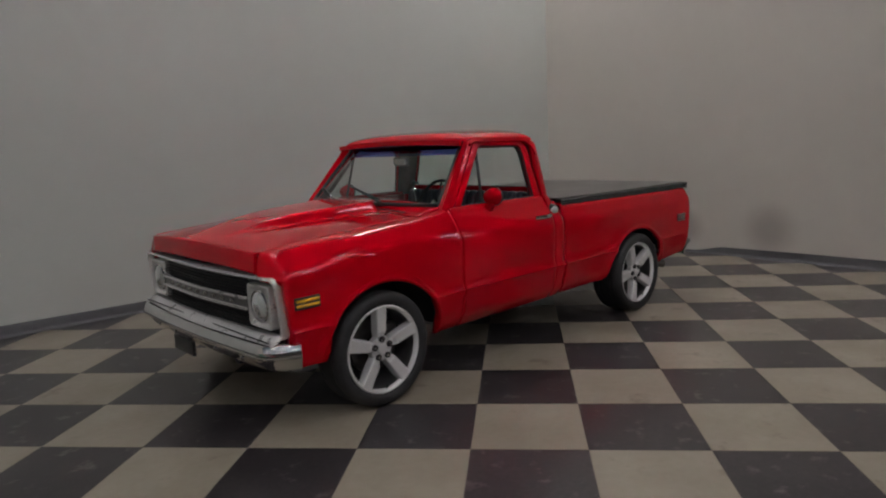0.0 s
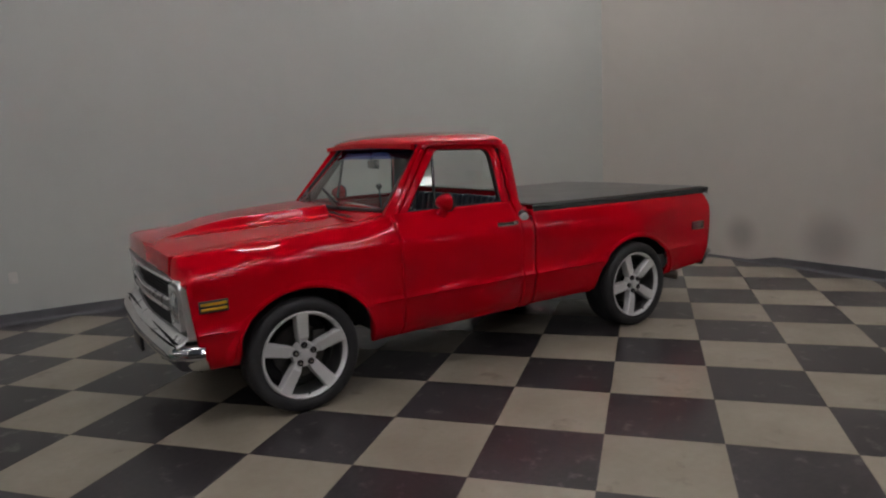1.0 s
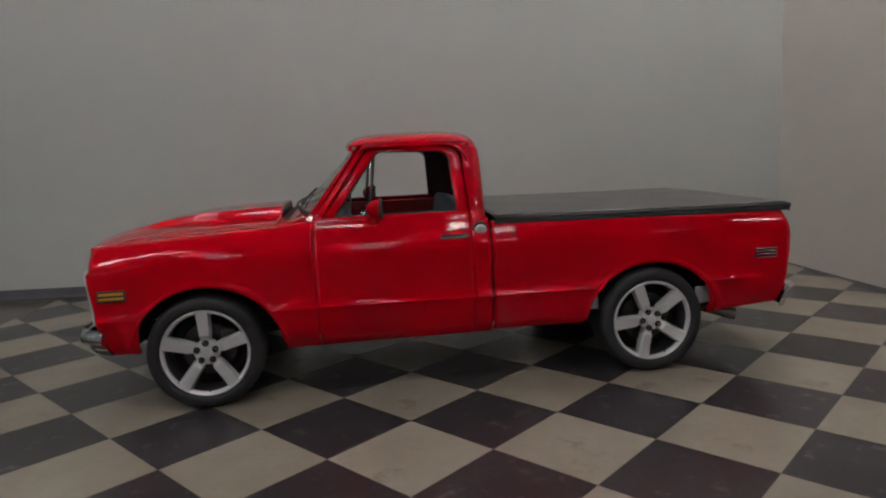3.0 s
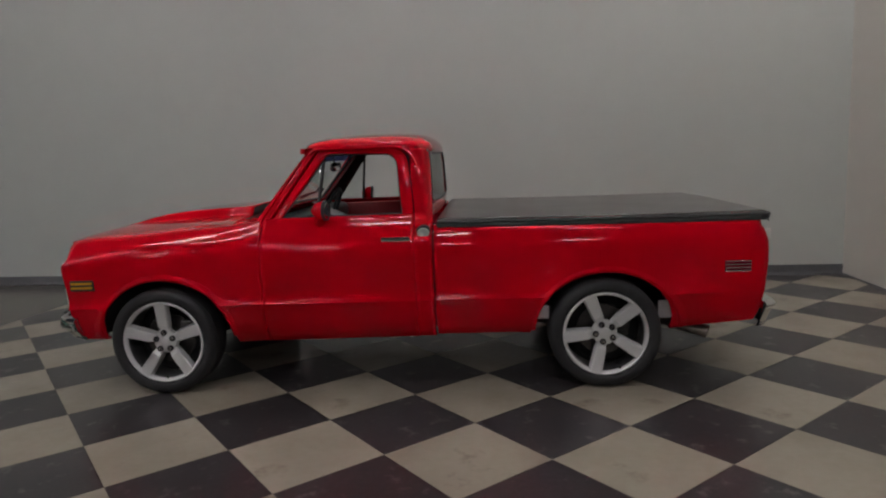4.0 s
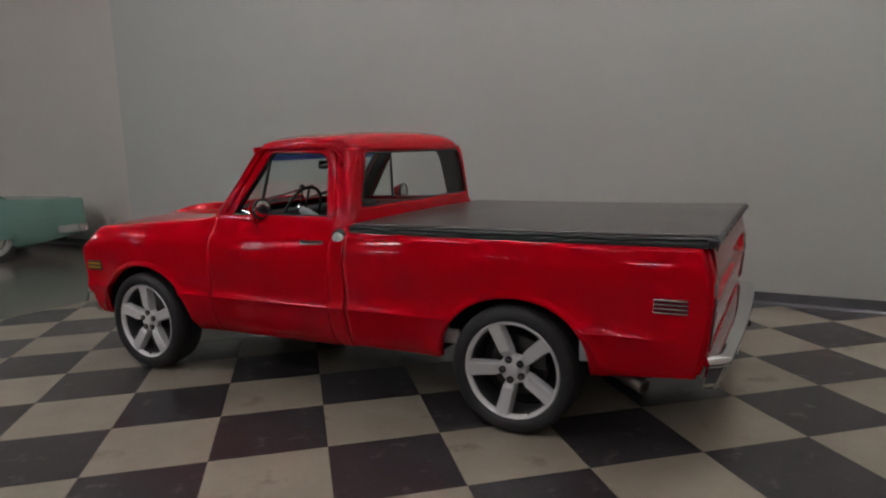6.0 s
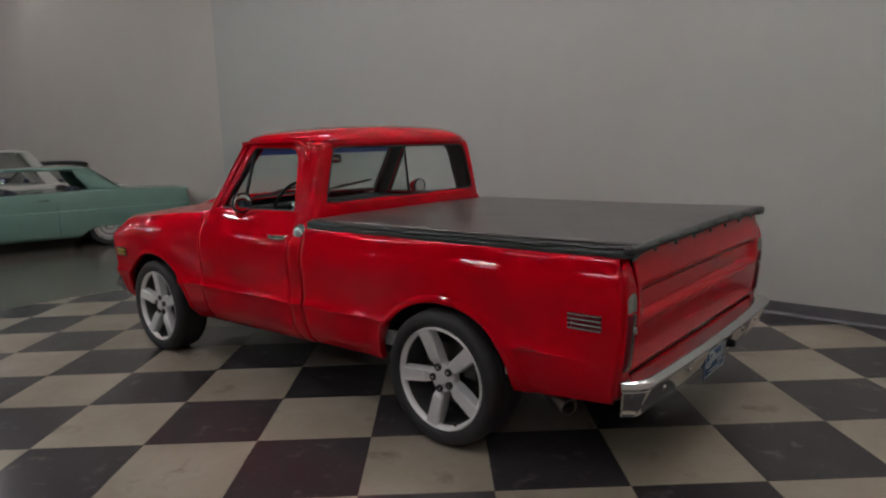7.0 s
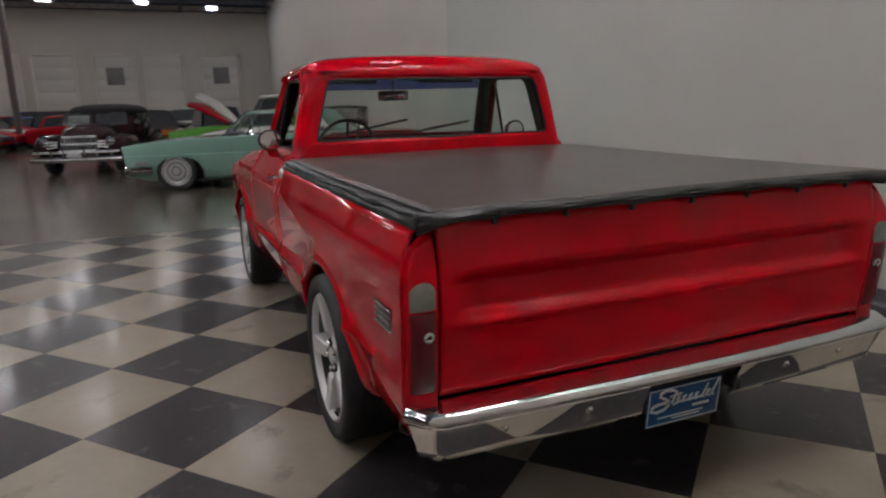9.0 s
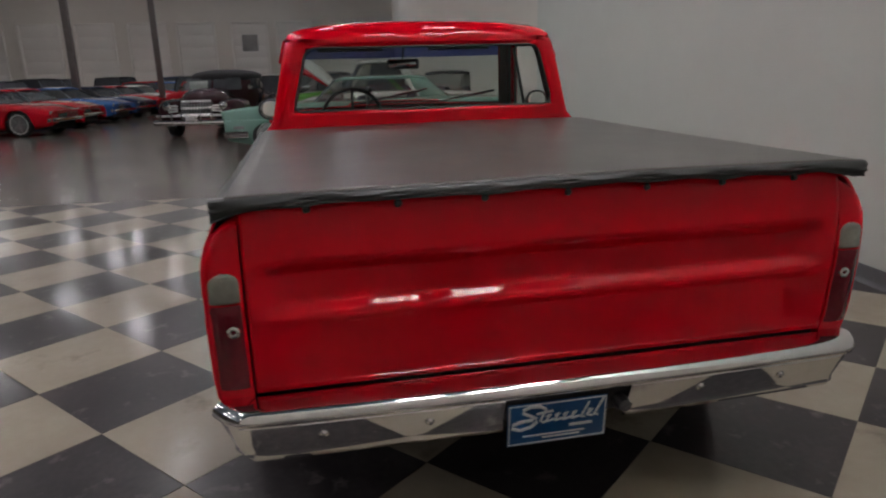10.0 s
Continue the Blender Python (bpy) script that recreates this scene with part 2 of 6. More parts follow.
def wall_box(name, p, q, thick, h, material, side, z0=0.0):
    """A wall from p to q; side +1: its thickness lies to the left of the way."""
    p, q = Vector((*p, 0)), Vector((*q, 0))
    d = (q - p)
    n = Vector((-d.y, d.x, 0)).normalized() * thick * side
    bm = bmesh.new()
    k = max(2, int(d.length / 2))
    rows = []
    for i in range(k + 1):
        a = p + d * i / k
        rows.append([(a.x, a.y, z0), (a.x, a.y, h), (a.x + n.x, a.y + n.y, h), (a.x + n.x, a.y + n.y, z0)])
    sheet(rows, bm, close=True)
    bm.verts.ensure_lookup_table()
    bm.faces.new([bm.verts[j] for j in range(4)])
    bm.faces.new([bm.verts[k * 4 + j] for j in range(4)])
    clean(bm)
    return tagged(part(name, bm, material), kind="structure")


def back_y(x):
    return 3.0 - SLOPE * x


def right_x(y):
    return 6.02 + 0.06 * y


CORNER = (6.166, back_y(6.166))
LEFT_END = (-5.92, back_y(-5.92))
FAR = -42.0
far_y = lambda x: back_y(-5.92) + 0.16 + 0.0625 * (-5.92 - x)
wall_box("wall_north", LEFT_END, CORNER, 0.30, HALL_H, WALL_COOL, 1)
wall_box("wall_east", (CORNER[0], CORNER[1] + 0.3), (right_x(-3.2), -3.2), 0.25, HALL_H, WALL, 1)
# return, outer and south walls are unseen additions, dark to dim the truck's reflections
wall_box("unseen_wall_return", (right_x(-3.2) + 0.25, -3.2), (18.0, -3.2), 0.25, HALL_H, WALL_UNSEEN, 1)
wall_box("unseen_wall_outer", (18.0, -2.9), (18.0, -26), 0.25, HALL_H, WALL_UNSEEN, 1)
wall_box("wall_hall", (FAR, far_y(FAR)), (-5.90, far_y(-5.90)), 0.25, HALL_H, WALL, 1)
wall_box("wall_west", (FAR, -26), (FAR, far_y(FAR) + 0.2), 0.25, HALL_H, WALL_FAR, 1)
wall_box("unseen_wall_south", (FAR, -26), (18.2, -26), 0.25, HALL_H, WALL_UNSEEN, -1)

# baseboards: a cove strip with a rounded top, standing proud of the wall
COVE = [(0, 0), (0.030, 0), (0.029, 0.004), (0.019, 0.009), (0.012, 0.019), (0.008, 0.035), (0.007, 0.10), (0.004, 0.112), (0, 0.114)]


def baseboard(p, q):
    pts = [(p[0] + (q[0] - p[0]) * i / 12, p[1] + (q[1] - p[1]) * i / 12, 0.001) for i in range(13)]
    return tagged(part("baseboard", band(pts, COVE), BASE), "dark grey vinyl cove baseboard along the wall", "baseboard", kind="structure")


baseboard((LEFT_END[0], LEFT_END[1] - 0.002), (CORNER[0] - 0.02, CORNER[1] - 0.002))
baseboard((CORNER[0] - 0.002, CORNER[1] - 0.02), (right_x(-3.19) - 0.002, -3.19))
baseboard((FAR + 0.1, far_y(FAR + 0.1) - 0.002), (-5.93, far_y(-5.93) - 0.002))

# roof deck and steel joists
bm = bmesh.new()
box(bm, (-12, -10, HALL_H + 0.15), (64, 36, 0.2))
tagged(part("ceiling", bm, DECK), "dark blue-grey metal roof deck", "ceiling", kind="structure")


def joist(x):
    """An open web steel joist across the hall."""
    r = tagged(root("roof_joist", x, 0), "dark steel open web roof joist under the deck", "joist", "roof joists", kind="structure")
    y0, y1 = -25.9, far_y(x) - 0.02 if x < -5.9 else back_y(x) - 0.02
    for nm, z in (("top_chord", 8.15), ("bottom_chord", 7.72)):
        b = bmesh.new()
        box(b, (0, (y0 + y1) / 2, z), (0.09, y1 - y0, 0.06), 0.008)
        part(nm, b, TRUSS, r)
    b = bmesh.new()
    n = int((y1 - y0) / 1.1)
    for i in range(n):
        a, c = y0 + (y1 - y0) * i / n, y0 + (y1 - y0) * (i + 1) / n
        tube([(0, a, 7.72), (0, (a + c) / 2, 8.15), (0, c, 7.72)], 0.016, 6, b)
    part("web", b, TRUSS, r)
    return r


for i in range(14):
    joist(-41 + i * 2.5)
for y in (-18, -9.0, 0.5):
    b = bmesh.new()
    box(b, (-25, y, 7.86), (33.6, 0.05, 0.22), 0.006)
    box(b, (-25, y, 7.96), (33.6, 0.16, 0.02), 0.004)
    box(b, (-25, y, 7.75), (33.6, 0.16, 0.02), 0.004)
    tagged(part("roof_girder", b, TRUSS), "dark steel roof girder", "girder", kind="structure")


def high_bay(x, y, rz=0.0, z=6.9, tubes=None):
    """A hanging fixture with four bright tubes."""
    r = tagged(root("high_bay_light", x, y, z, rz), "white high bay fluorescent light hanging from the roof", "ceiling light", "high bay lights")
    b = bmesh.new()
    box(b, (0, 0, 0.03), (1.22, 0.56, 0.05), 0.01)
    for s in (-1, 1):
        box(b, (0, s * 0.30, 0.0), (1.22, 0.05, 0.012), 0.003, Matrix.Rotation(-s * 0.6, 4, "X"))
    part("housing", b, HOUSING, r)
    for k in range(4):
        b = tube([(-0.56, -0.225 + 0.15 * k, -0.03), (0.56, -0.225 + 0.15 * k, -0.03)], 0.014, 10)
        part("lamp_tube", b, tubes or TUBE, r)
    for s in (-1, 1):
        part("cable", tube([(s * 0.5, 0, 0.05), (s * 0.5, 0, 8.24 - z)], 0.004, 6), TRUSS, r)
    return r


# (5.2, 0.3), (4.4, 1.9), (-3.0, -0.8): fill lamps added to brighten floor and tailgate
LIGHTS_AND_FILLS = [(5.2, 0.3), (1.0, 1.25), (5.5, 1.3), (4.4, 1.9), (-2.2, -3.0), (0.5, -3.3), (3.0, -4.1), (-5.6, -3.2), (-3.0, -0.8)]
LIGHTS_AND_FILLS += [(x, y) for x in (-6.0, -2.2, 1.2, 4.4) for y in (-7.6, -12.0)]
LIGHTS_AND_FILLS += [(x, y) for x in (10.0, 15.0) for y in (-9.0, -14.0)]
HALL_LIGHTS_AND_FILLS = [(-20.0, -7.4), (-28.0, -7.4)]
HALL_LIGHTS_AND_FILLS += [(x, y) for x in (-10.0, -16.5, -24.0) for y in (1.6, -4.2, -11.0, -18.0) if (x, y) != (-10.0, 1.6)] + [(-11.6, 0.0)]
# (-36.3, -14.5) and (-31.4, -6.6) are fill, added to brighten the far wall
HALL_LIGHTS_AND_FILLS += [(-31.4, 1.7), (-31.4, -2.1), (-31.4, -11.0), (-31.4, -18.0), (-36.3, -1.65), (-36.3, -6.4), (-36.3, -11.0), (-36.3, -18.0), (-36.3, -14.5), (-31.4, -6.6)]
first_light = high_bay(*LIGHTS_AND_FILLS[0], WANG)
for x, y in LIGHTS_AND_FILLS[1:]:
    copy_thing(first_light, pose(x, y, 6.9, 0, 0, WANG))
far_light = high_bay(*HALL_LIGHTS_AND_FILLS[0], WANG, 7.5)
for x, y in HALL_LIGHTS_AND_FILLS[1:]:
    copy_thing(far_light, pose(x, y, 7.5, 0, 0, WANG))
high_bay(-36.3, 2.0, WANG, 7.3, TUBE_COOL)

# far wall: tall loading bays with frames, some doors with a dark window
BAYS = [(-22.7, 1), (-19.5, 0), (-16.3, 0), (-13.1, 0), (-9.95, 0), (-7.0, 0), (-3.66, 1), (-0.80, 2), (2.68, 1)]
for y, kind in BAYS:
    r = tagged(root("loading_door", FAR + 0.02, y), "closed cream sectional loading door in a deep frame" + (" with a small dark window" if kind == 1 else ""), "loading door", "loading doors", kind="structure")
    b = bmesh.new()
    for s in (-1, 1):
        box(b, (0.10, s * 1.14, 2.6), (0.2, 0.12, 5.2), 0.01)
    box(b, (0.10, 0, 5.14), (0.2, 2.4, 0.12), 0.01)
    part("door_frame", b, DOOR_FAR, r)
    for k in range(7):
        b = bmesh.new()
        box(b, (0.05, 0, 0.37 + 0.73 * k), (0.05, 2.12, 0.72), 0.012)
        part("panel", b, DOOR_FAR, r)
    if kind == 1:
        b = bmesh.new()
        box(b, (0.085, 0, 3.85), (0.03, 1.0, 1.05), 0.01)
        part("window", b, PANE_FAR, r)

# steel columns
for x, y in ((-25.3, -9.75), (-31.0, -7.5)):
    b = bmesh.new()
    box(b, (0, 0, 3.85), (0.26, 0.26, 7.7), 0.02)
    box(b, (0, 0, 0.015), (0.5, 0.5, 0.03), 0.005)
    ob = tagged(part("steel_column", b, POST), "brown painted steel column standing on the floor", "column", kind="structure")
    ob.location = (x, y, 0)

# ---- the red pickup truck: nose to -x, its middle line at y = 0.042 ----
truck = tagged(root("pickup_truck", 0, 0.042), "glossy red classic short bed pickup truck with black bed cover", "pickup truck")

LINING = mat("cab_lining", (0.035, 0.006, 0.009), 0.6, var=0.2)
# half width of the body side by height: tuck-under, low crease, full shoulder
SIDE = [(0.300, 0.845), (0.322, 0.866), (0.340, 0.885), (0.360, 0.907), (0.385, 0.927), (0.420, 0.949), (0.480, 0.965), (0.550, 0.978), (0.590, 0.988), (0.602, 0.994), (0.616, 0.984), (0.650, 0.975), (0.720, 0.976), (0.800, 0.982), (0.870, 0.985), (0.930, 0.980), (0.970, 0.969), (1.000, 0.955)]
LEVELS = [0.30, 0.32, 0.34, 0.36, 0.385, 0.42, 0.48, 0.55, 0.590, 0.602, 0.616, 0.65, 0.69, 0.73, 0.77, 0.81, 0.85, 0.89, 0.93, 0.97, 1.00]
ARCH_F = (0.022, 0.38, 0.452, 0.400)
ARCH_R = (2.927, 0.37, 0.452, 0.384)


def arch_z(x, arch):
    cx, cz, a, h = arch
    u = (x - cx) / a
    return cz + h * math.sqrt(1 - u * u) if abs(u) < 1 else -1


def arch_gap(x, z, arch):
    """Distance outward from the wheel arch's edge."""
    cx, cz, a, h = arch
    dx, dz = (x - cx) / a, max(0, z - cz) / h
    return (math.hypot(dx, dz) - 1) * 0.43


def side_y(x, z, arch):
    y = lerp(SIDE, z)
    k = max(0.0, min(1.0, (x - 3.50) / 0.32))
    if k > 0 and 0.44 < z < 0.78:
        y += (lerp([(0.44, 0.958), (0.50, 0.975), (0.56, 0.983), (0.66, 0.985), (0.78, 0.985)], z) - y) * k * k * (3 - 2 * k)
    if arch:
        g = max(0.0, arch_gap(x, z, arch))
        y += 0.019 * math.exp(-(g / 0.072) ** 2)
    return y


def side_panel(s, x0, x1, low, top, arch=None, step=0.024, front=None, rear=None, drop=None):
    """One side sheet; top(x): rows of (half width, height) above the shoulder; front, rear: the edge's x by height."""
    xs = spread(0, 1, max(4, int((x1 - x0) / step)))
    rows = []
    for u in xs:
        col = []
        xm = x0 + (x1 - x0) * u
        zb = max(low(xm), arch_z(xm, arch) if arch else -1)
        for z in LEVELS:
            zz = max(z, zb)
            a = front(zz) if front else x0
            b = rear(zz) if rear else x1
            x = a + (b - a) * u
            col.append((x, s * side_y(xm, zz, arch), zz - (drop(xm, zz) if drop else 0)))
        for y, z in top(xm):
            a = (front(z, y) if front is fender_front else front(z)) if front else x0
            b = rear(z) if rear else x1
            col.append((a + (b - a) * u, s * y, z))
        if arch and zb > low(xm) + 0.001:
            col.insert(0, (xm, s * (side_y(xm, zb, arch) - 0.035), zb + 0.004))
        else:
            col.insert(0, (col[0][0], s * (abs(col[0][1]) - 0.03), col[0][2] + 0.004))
        rows.append(col)
    return clean(sheet(rows))


# hood height along the middle and along the seam; the fender's shoulder crease
HOOD_MID = [(-0.66, 1.058), (-0.60, 1.074), (-0.45, 1.096), (-0.2, 1.117), (0.12, 1.134), (0.46, 1.148)]
HOOD_SEAM = [(-0.66, 1.034), (-0.5, 1.050), (-0.2, 1.071), (0.12, 1.091), (0.46, 1.110), (0.60, 1.128), (0.72, 1.150)]
HOOD_HALF = [(-0.66, 0.762), (-0.3, 0.758), (0.46, 0.745), (0.72, 0.76)]
CREASE = [(-0.66, 0.790), (-0.3, 0.818), (0.46, 0.848), (0.72, 0.852)]


def sink(x, z):
    """How far the fender's upper side drops towards the nose."""
    k = max(0.0, min(1.0, (-0.10 - x) / 0.50))
    return 0.062 * k * k * (3 - 2 * k) * max(0.0, (z - 0.84) / 0.16) ** 1.3


def fender_top(x):
    h, w, c = smooth(HOOD_SEAM, x), lerp(HOOD_HALF, x), lerp(CREASE, x)
    z0 = 1.00 - sink(x, 1.00)
    top = h - 0.006
    rows = [(0.955 + (c - 0.955) * t, z0 + (top - z0) * (t + bulge)) for t, bulge in ((0.20, 0.075), (0.42, 0.105), (0.66, 0.095), (0.84, 0.065), (0.94, 0.035), (1.0, 0.0))]
    return rows + [(c - 0.012, h - 0.002), (w + 0.001, h), (w - 0.010, h - 0.010)]


def fender_front(z, y=None):
    if y is not None:
        return lerp([(0.785, -0.655), (0.85, -0.638), (0.93, -0.606), (0.96, -0.598)], y)
    return lerp([(0.36, -0.56), (0.56, -0.618), (0.86, -0.648), (0.90, -0.646), (0.94, -0.630), (0.97, -0.612), (1.0, -0.600)], z)


for s in (-1, 1):
    bm = side_panel(s, -0.62, 0.700, lambda x: 0.380 if x < 0 else 0.330, fender_top, ARCH_F, front=fender_front, drop=sink)
    # the nose: from the fender's front edge round to the top of the grille
    edge = [(fender_front(z, y), y, z) for y, z in fender_top(-0.62)[::-1]] + [(fender_front(z), side_y(-0.62, z, ARCH_F), z - sink(-0.62, z)) for z in LEVELS[::-1] if z > 0.88]
    rows = []
    for i, (x, y, z) in enumerate(edge):
        t = i / (len(edge) - 1)
        top = Vector((x, s * y, z))
        low = Vector((-0.694 + 0.030 * t ** 2, s * (0.757 + 0.188 * t), 0.903 - 0.012 * t))
        k = 1 - 0.75 * t
        rows.append([top, top * 0.80 + low * 0.20 + Vector((-0.014 * k, s * 0.006 * t, 0.012 * k)), top * 0.55 + low * 0.45 + Vector((-0.015 * k, s * 0.008 * t, 0.014 * k)), top * 0.25 + low * 0.75 + Vector((-0.008 * k, s * 0.005 * t, 0.006 * k)), low, low + Vector((0.01, 0, -0.02))])
    sheet(rows, bm)
    # the return behind the grille's end
    rows = [[(fender_front(z), s * side_y(-0.62, z, ARCH_F), z), (fender_front(z) - 0.008, s * (side_y(-0.62, z, ARCH_F) - 0.008), z), (fender_front(z) + 0.000, s * 0.925, z), (fender_front(z) + 0.01, s * 0.86, z)] for z in LEVELS if 0.38 < z < 0.90]
    sheet(rows, bm)
    part("front_fender", clean(bm), RED, truck, "glossy red front fender", solid=0.006)


def arch_lip(arch, s, zmin):
    """The rolled lip round a wheel opening."""
    cx, cz, a, h = arch
    rows = []
    for k in range(61):
        th = math.pi * (k / 60)
        row = []
        for g, o in ((0.004, -0.030), (-0.001, 0.000), (0.001, 0.006), (0.007, 0.0095), (0.016, 0.0100), (0.028, 0.0062), (0.044, 0.0020), (0.058, -0.001)):
            z = max(zmin, cz + (h + g) * math.sin(th))
            x = cx + (a + g) * math.cos(th)
            row.append((x, s * (side_y(x, z, arch) + o), z))
        rows.append(row)
    return clean(sheet(rows))


for s in (-1, 1):
    part("wheel_arch_lip", arch_lip(ARCH_F, s, 0.385), RED, truck, sharp=60)
    part("wheel_arch_lip", arch_lip(ARCH_R, s, 0.375), RED, truck, sharp=60)


# doors below the glass, with the upper frame
def door_top(x):
    return [(0.925, 1.04), (0.905, 1.075), (0.885, 1.10), (0.873, 1.118), (0.862, 1.14), (0.848, 1.150), (0.825, 1.152)]


def tilt_y(z):
    """Half width of the cab's side above the belt."""
    return 0.852 - (z - 1.15) * 0.235


def ring(inner, outer, s, dy=0.0, thick=0.03):
    """A flat frame between two outlines in the cab's leaning side."""
    bm = bmesh.new()
    rows = []
    for (a, b), (c, d) in zip(inner, outer):
        rows.append([(a, s * (tilt_y(b) + dy - thick), b), (a, s * (tilt_y(b) + dy - 0.006), b), (a + (c - a) * 0.15, s * (tilt_y(b) + dy), b + (d - b) * 0.15), (a + (c - a) * 0.85, s * (tilt_y(d) + dy), b + (d - b) * 0.85), (c, s * (tilt_y(d) + dy - 0.006), d), (c, s * (tilt_y(d) + dy - thick), d)])
    return clean(sheet(rows, bm))


def outline(pts, r):
    """Rounds the inner corners of an open outline; r: a radius for each corner."""
    out = [Vector(pts[0])]
    for i in range(1, len(pts) - 1):
        p, a, b = Vector(pts[i]), Vector(pts[i - 1]), Vector(pts[i + 1])
        d1, d2 = (a - p).normalized(), (b - p).normalized()
        rr = r[i - 1]
        for k in range(9):
            t = k / 8
            out.append((p + d1 * rr) * (1 - t) ** 2 + p * 2 * t * (1 - t) + (p + d2 * rr) * t * t)
    out.append(Vector(pts[-1]))
    return out


WIN_IN = outline([(0.830, 1.150), (1.135, 1.560), (1.600, 1.545), (1.632, 1.150)], [0.035, 0.085])
WIN_OUT = outline([(0.768, 1.150), (1.085, 1.592), (1.668, 1.585), (1.706, 1.150)], [0.05, 0.12])
CAB_IN = outline([(0.758, 1.150), (1.078, 1.598), (1.675, 1.592), (1.714, 1.150)], [0.05, 0.12])
CAB_OUT = outline([(0.700, 1.150), (1.046, 1.614), (1.748, 1.612), (1.79, 1.150)], [0.05, 0.05])
DRIP = outline([(0.700, 1.150), (1.046, 1.614), (1.725, 1.612), (1.79, 1.150)], [0.05, 0.16])

for s in (-1, 1):
    door = part("door", side_panel(s, 0.7035, 1.7120, lambda x: 0.332 + 0.010 * (x - 0.7), door_top), RED, truck, "red truck door with chrome handle", solid=0.008)
    part("window_frame", ring(WIN_IN, WIN_OUT, s, 0.004), RED, door)
    # rubber strip along the belt and round the glass
    b = tube([(0.83, s * 0.842, 1.153), (1.632, s * 0.842, 1.153)], 0.009, 8)
    part("belt_strip", b, BLACK, door)
    b = tube([(p.x, s * (tilt_y(p.y) - 0.012), p.y) for p in WIN_IN], 0.008, 8)
    part("window_seal", b, BLACK, door)
    b = tube([(1.062, s * (tilt_y(1.15) - 0.018), 1.15), (1.112, s * (tilt_y(1.545) - 0.018), 1.545)], 0.011, 8)
    part("vent_post", b, BLACK, door)
    # vent pane; the main pane is wound down
    b = bmesh.new()
    vs = [b.verts.new(p) for p in ((0.845, s * (tilt_y(1.16) - 0.02), 1.16), (1.055, s * (tilt_y(1.16) - 0.02), 1.16), (1.105, s * (tilt_y(1.54) - 0.02), 1.54))]
    b.faces.new(vs)
    ob = part("vent_pane", b, GLASS, door)
    ob.visible_shadow = False
    # inner door card
    b = bmesh.new()
    box(b, (1.21, s * 0.80, 0.90), (0.98, 0.05, 0.46), 0.02)
    part("door_card", b, RED_INNER, door)
    # push-button handle
    h = part("door_handle", band([(1.505 + 0.02 * i, s * (0.965 + 0.022 * math.sin(math.pi * min(1, i / 9))), 1.004) for i in range(9)], [(-0.006, -0.013), (0.006, -0.013), (0.008, 0), (0.006, 0.013), (-0.006, 0.013)]), CHROME, door, "chrome door handle")
    b = lathe([(0, 0.026), (0.014, 0.024), (0.016, 0.0)], 16, Matrix.Translation((1.672, s * 0.955, 1.004)) @ Matrix.Diagonal((1, s, 1, 1)))
    part("push_button", b, CHROME, h)
    b = lathe([(0, 0.012), (0.010, 0.010), (0.012, 0.0)], 16, Matrix.Translation((1.605, s * 0.966, 0.905)) @ Matrix.Diagonal((1, s, 1, 1)))
    part("door_lock", b, CHROME, door)
    # mirror on a short arm
    b = tube([(1.085, s * 0.872, 1.118), (1.090, s * 0.890, 1.140), (1.098, s * 0.900, 1.165), (1.105, s * 0.902, 1.20)], [0.040, 0.030, 0.025, 0.022], 14)
    arm = part("mirror_arm", b, RED, door)
    b = bmesh.new()
    prof = [(0.0, -0.080), (0.024, -0.075), (0.050, -0.054), (0.066, -0.024), (0.072, 0.0), (0.068, 0.006)]
    m = Matrix.Translation((1.135, s * 0.895, 1.198)) @ Matrix.Rotation(radians(90 + s * 5), 4, "Z") @ Matrix.Diagonal((1.08, -1.22, 0.92, 1))
    lathe(prof, 28, m, b)
    part("mirror_shell", clean(b), RED, arm)
    b = bmesh.new()
    lathe([(0, 0.0080), (0.035, 0.0079), (0.060, 0.0076), (0.061, 0.0072)], 28, m, b)
    part("mirror_glass", clean(b), CHROME, arm)
    part("mirror_rim", lathe([(0.060, 0.007), (0.063, 0.010), (0.070, 0.009), (0.0735, 0.002), (0.0725, -0.006)], 28, m), BLACK, arm)

# cab: side frames round the doors, posts at the windshield
for s in (-1, 1):
    n = max(i for i, p in enumerate(CAB_IN) if p.y > 1.53) + 1
    part("cab_side", ring(CAB_IN[:n], CAB_OUT[:n], s, 0.0085, 0.05), RED, truck)
    # drip rail over the door
    pts = [p for p in DRIP if p.y > 1.48 and p.x > 1.03]
    b = tube([(p.x - 0.01, s * (tilt_y(p.y) + 0.024), p.y - 0.022) for p in pts], 0.010, 8)
    part("drip_rail", b, RED, truck)

# roof: a full crown, rolled at the edges, with a short peak in front
def roof_rim(th):
    """The roof's edge: plan by angle (0: towards the bed), and its height."""
    c, d = math.cos(th), math.sin(th)
    n = 2 / 7.5
    y = 0.759 * math.copysign(abs(d) ** n, d)
    if c > 0:
        x = 1.40 + (0.412 + 0.020 * (1 - (y / 0.759) ** 2)) * abs(c) ** n
    else:
        x = 1.40 - (0.440 + 0.030 * (1 - (y / 0.759) ** 2)) * abs(c) ** n
    k = max(0.0, min(1.0, (c - 0.25) / 0.5))
    return x, y, 1.599 - 0.044 * k * k * (3 - 2 * k)


rows = []
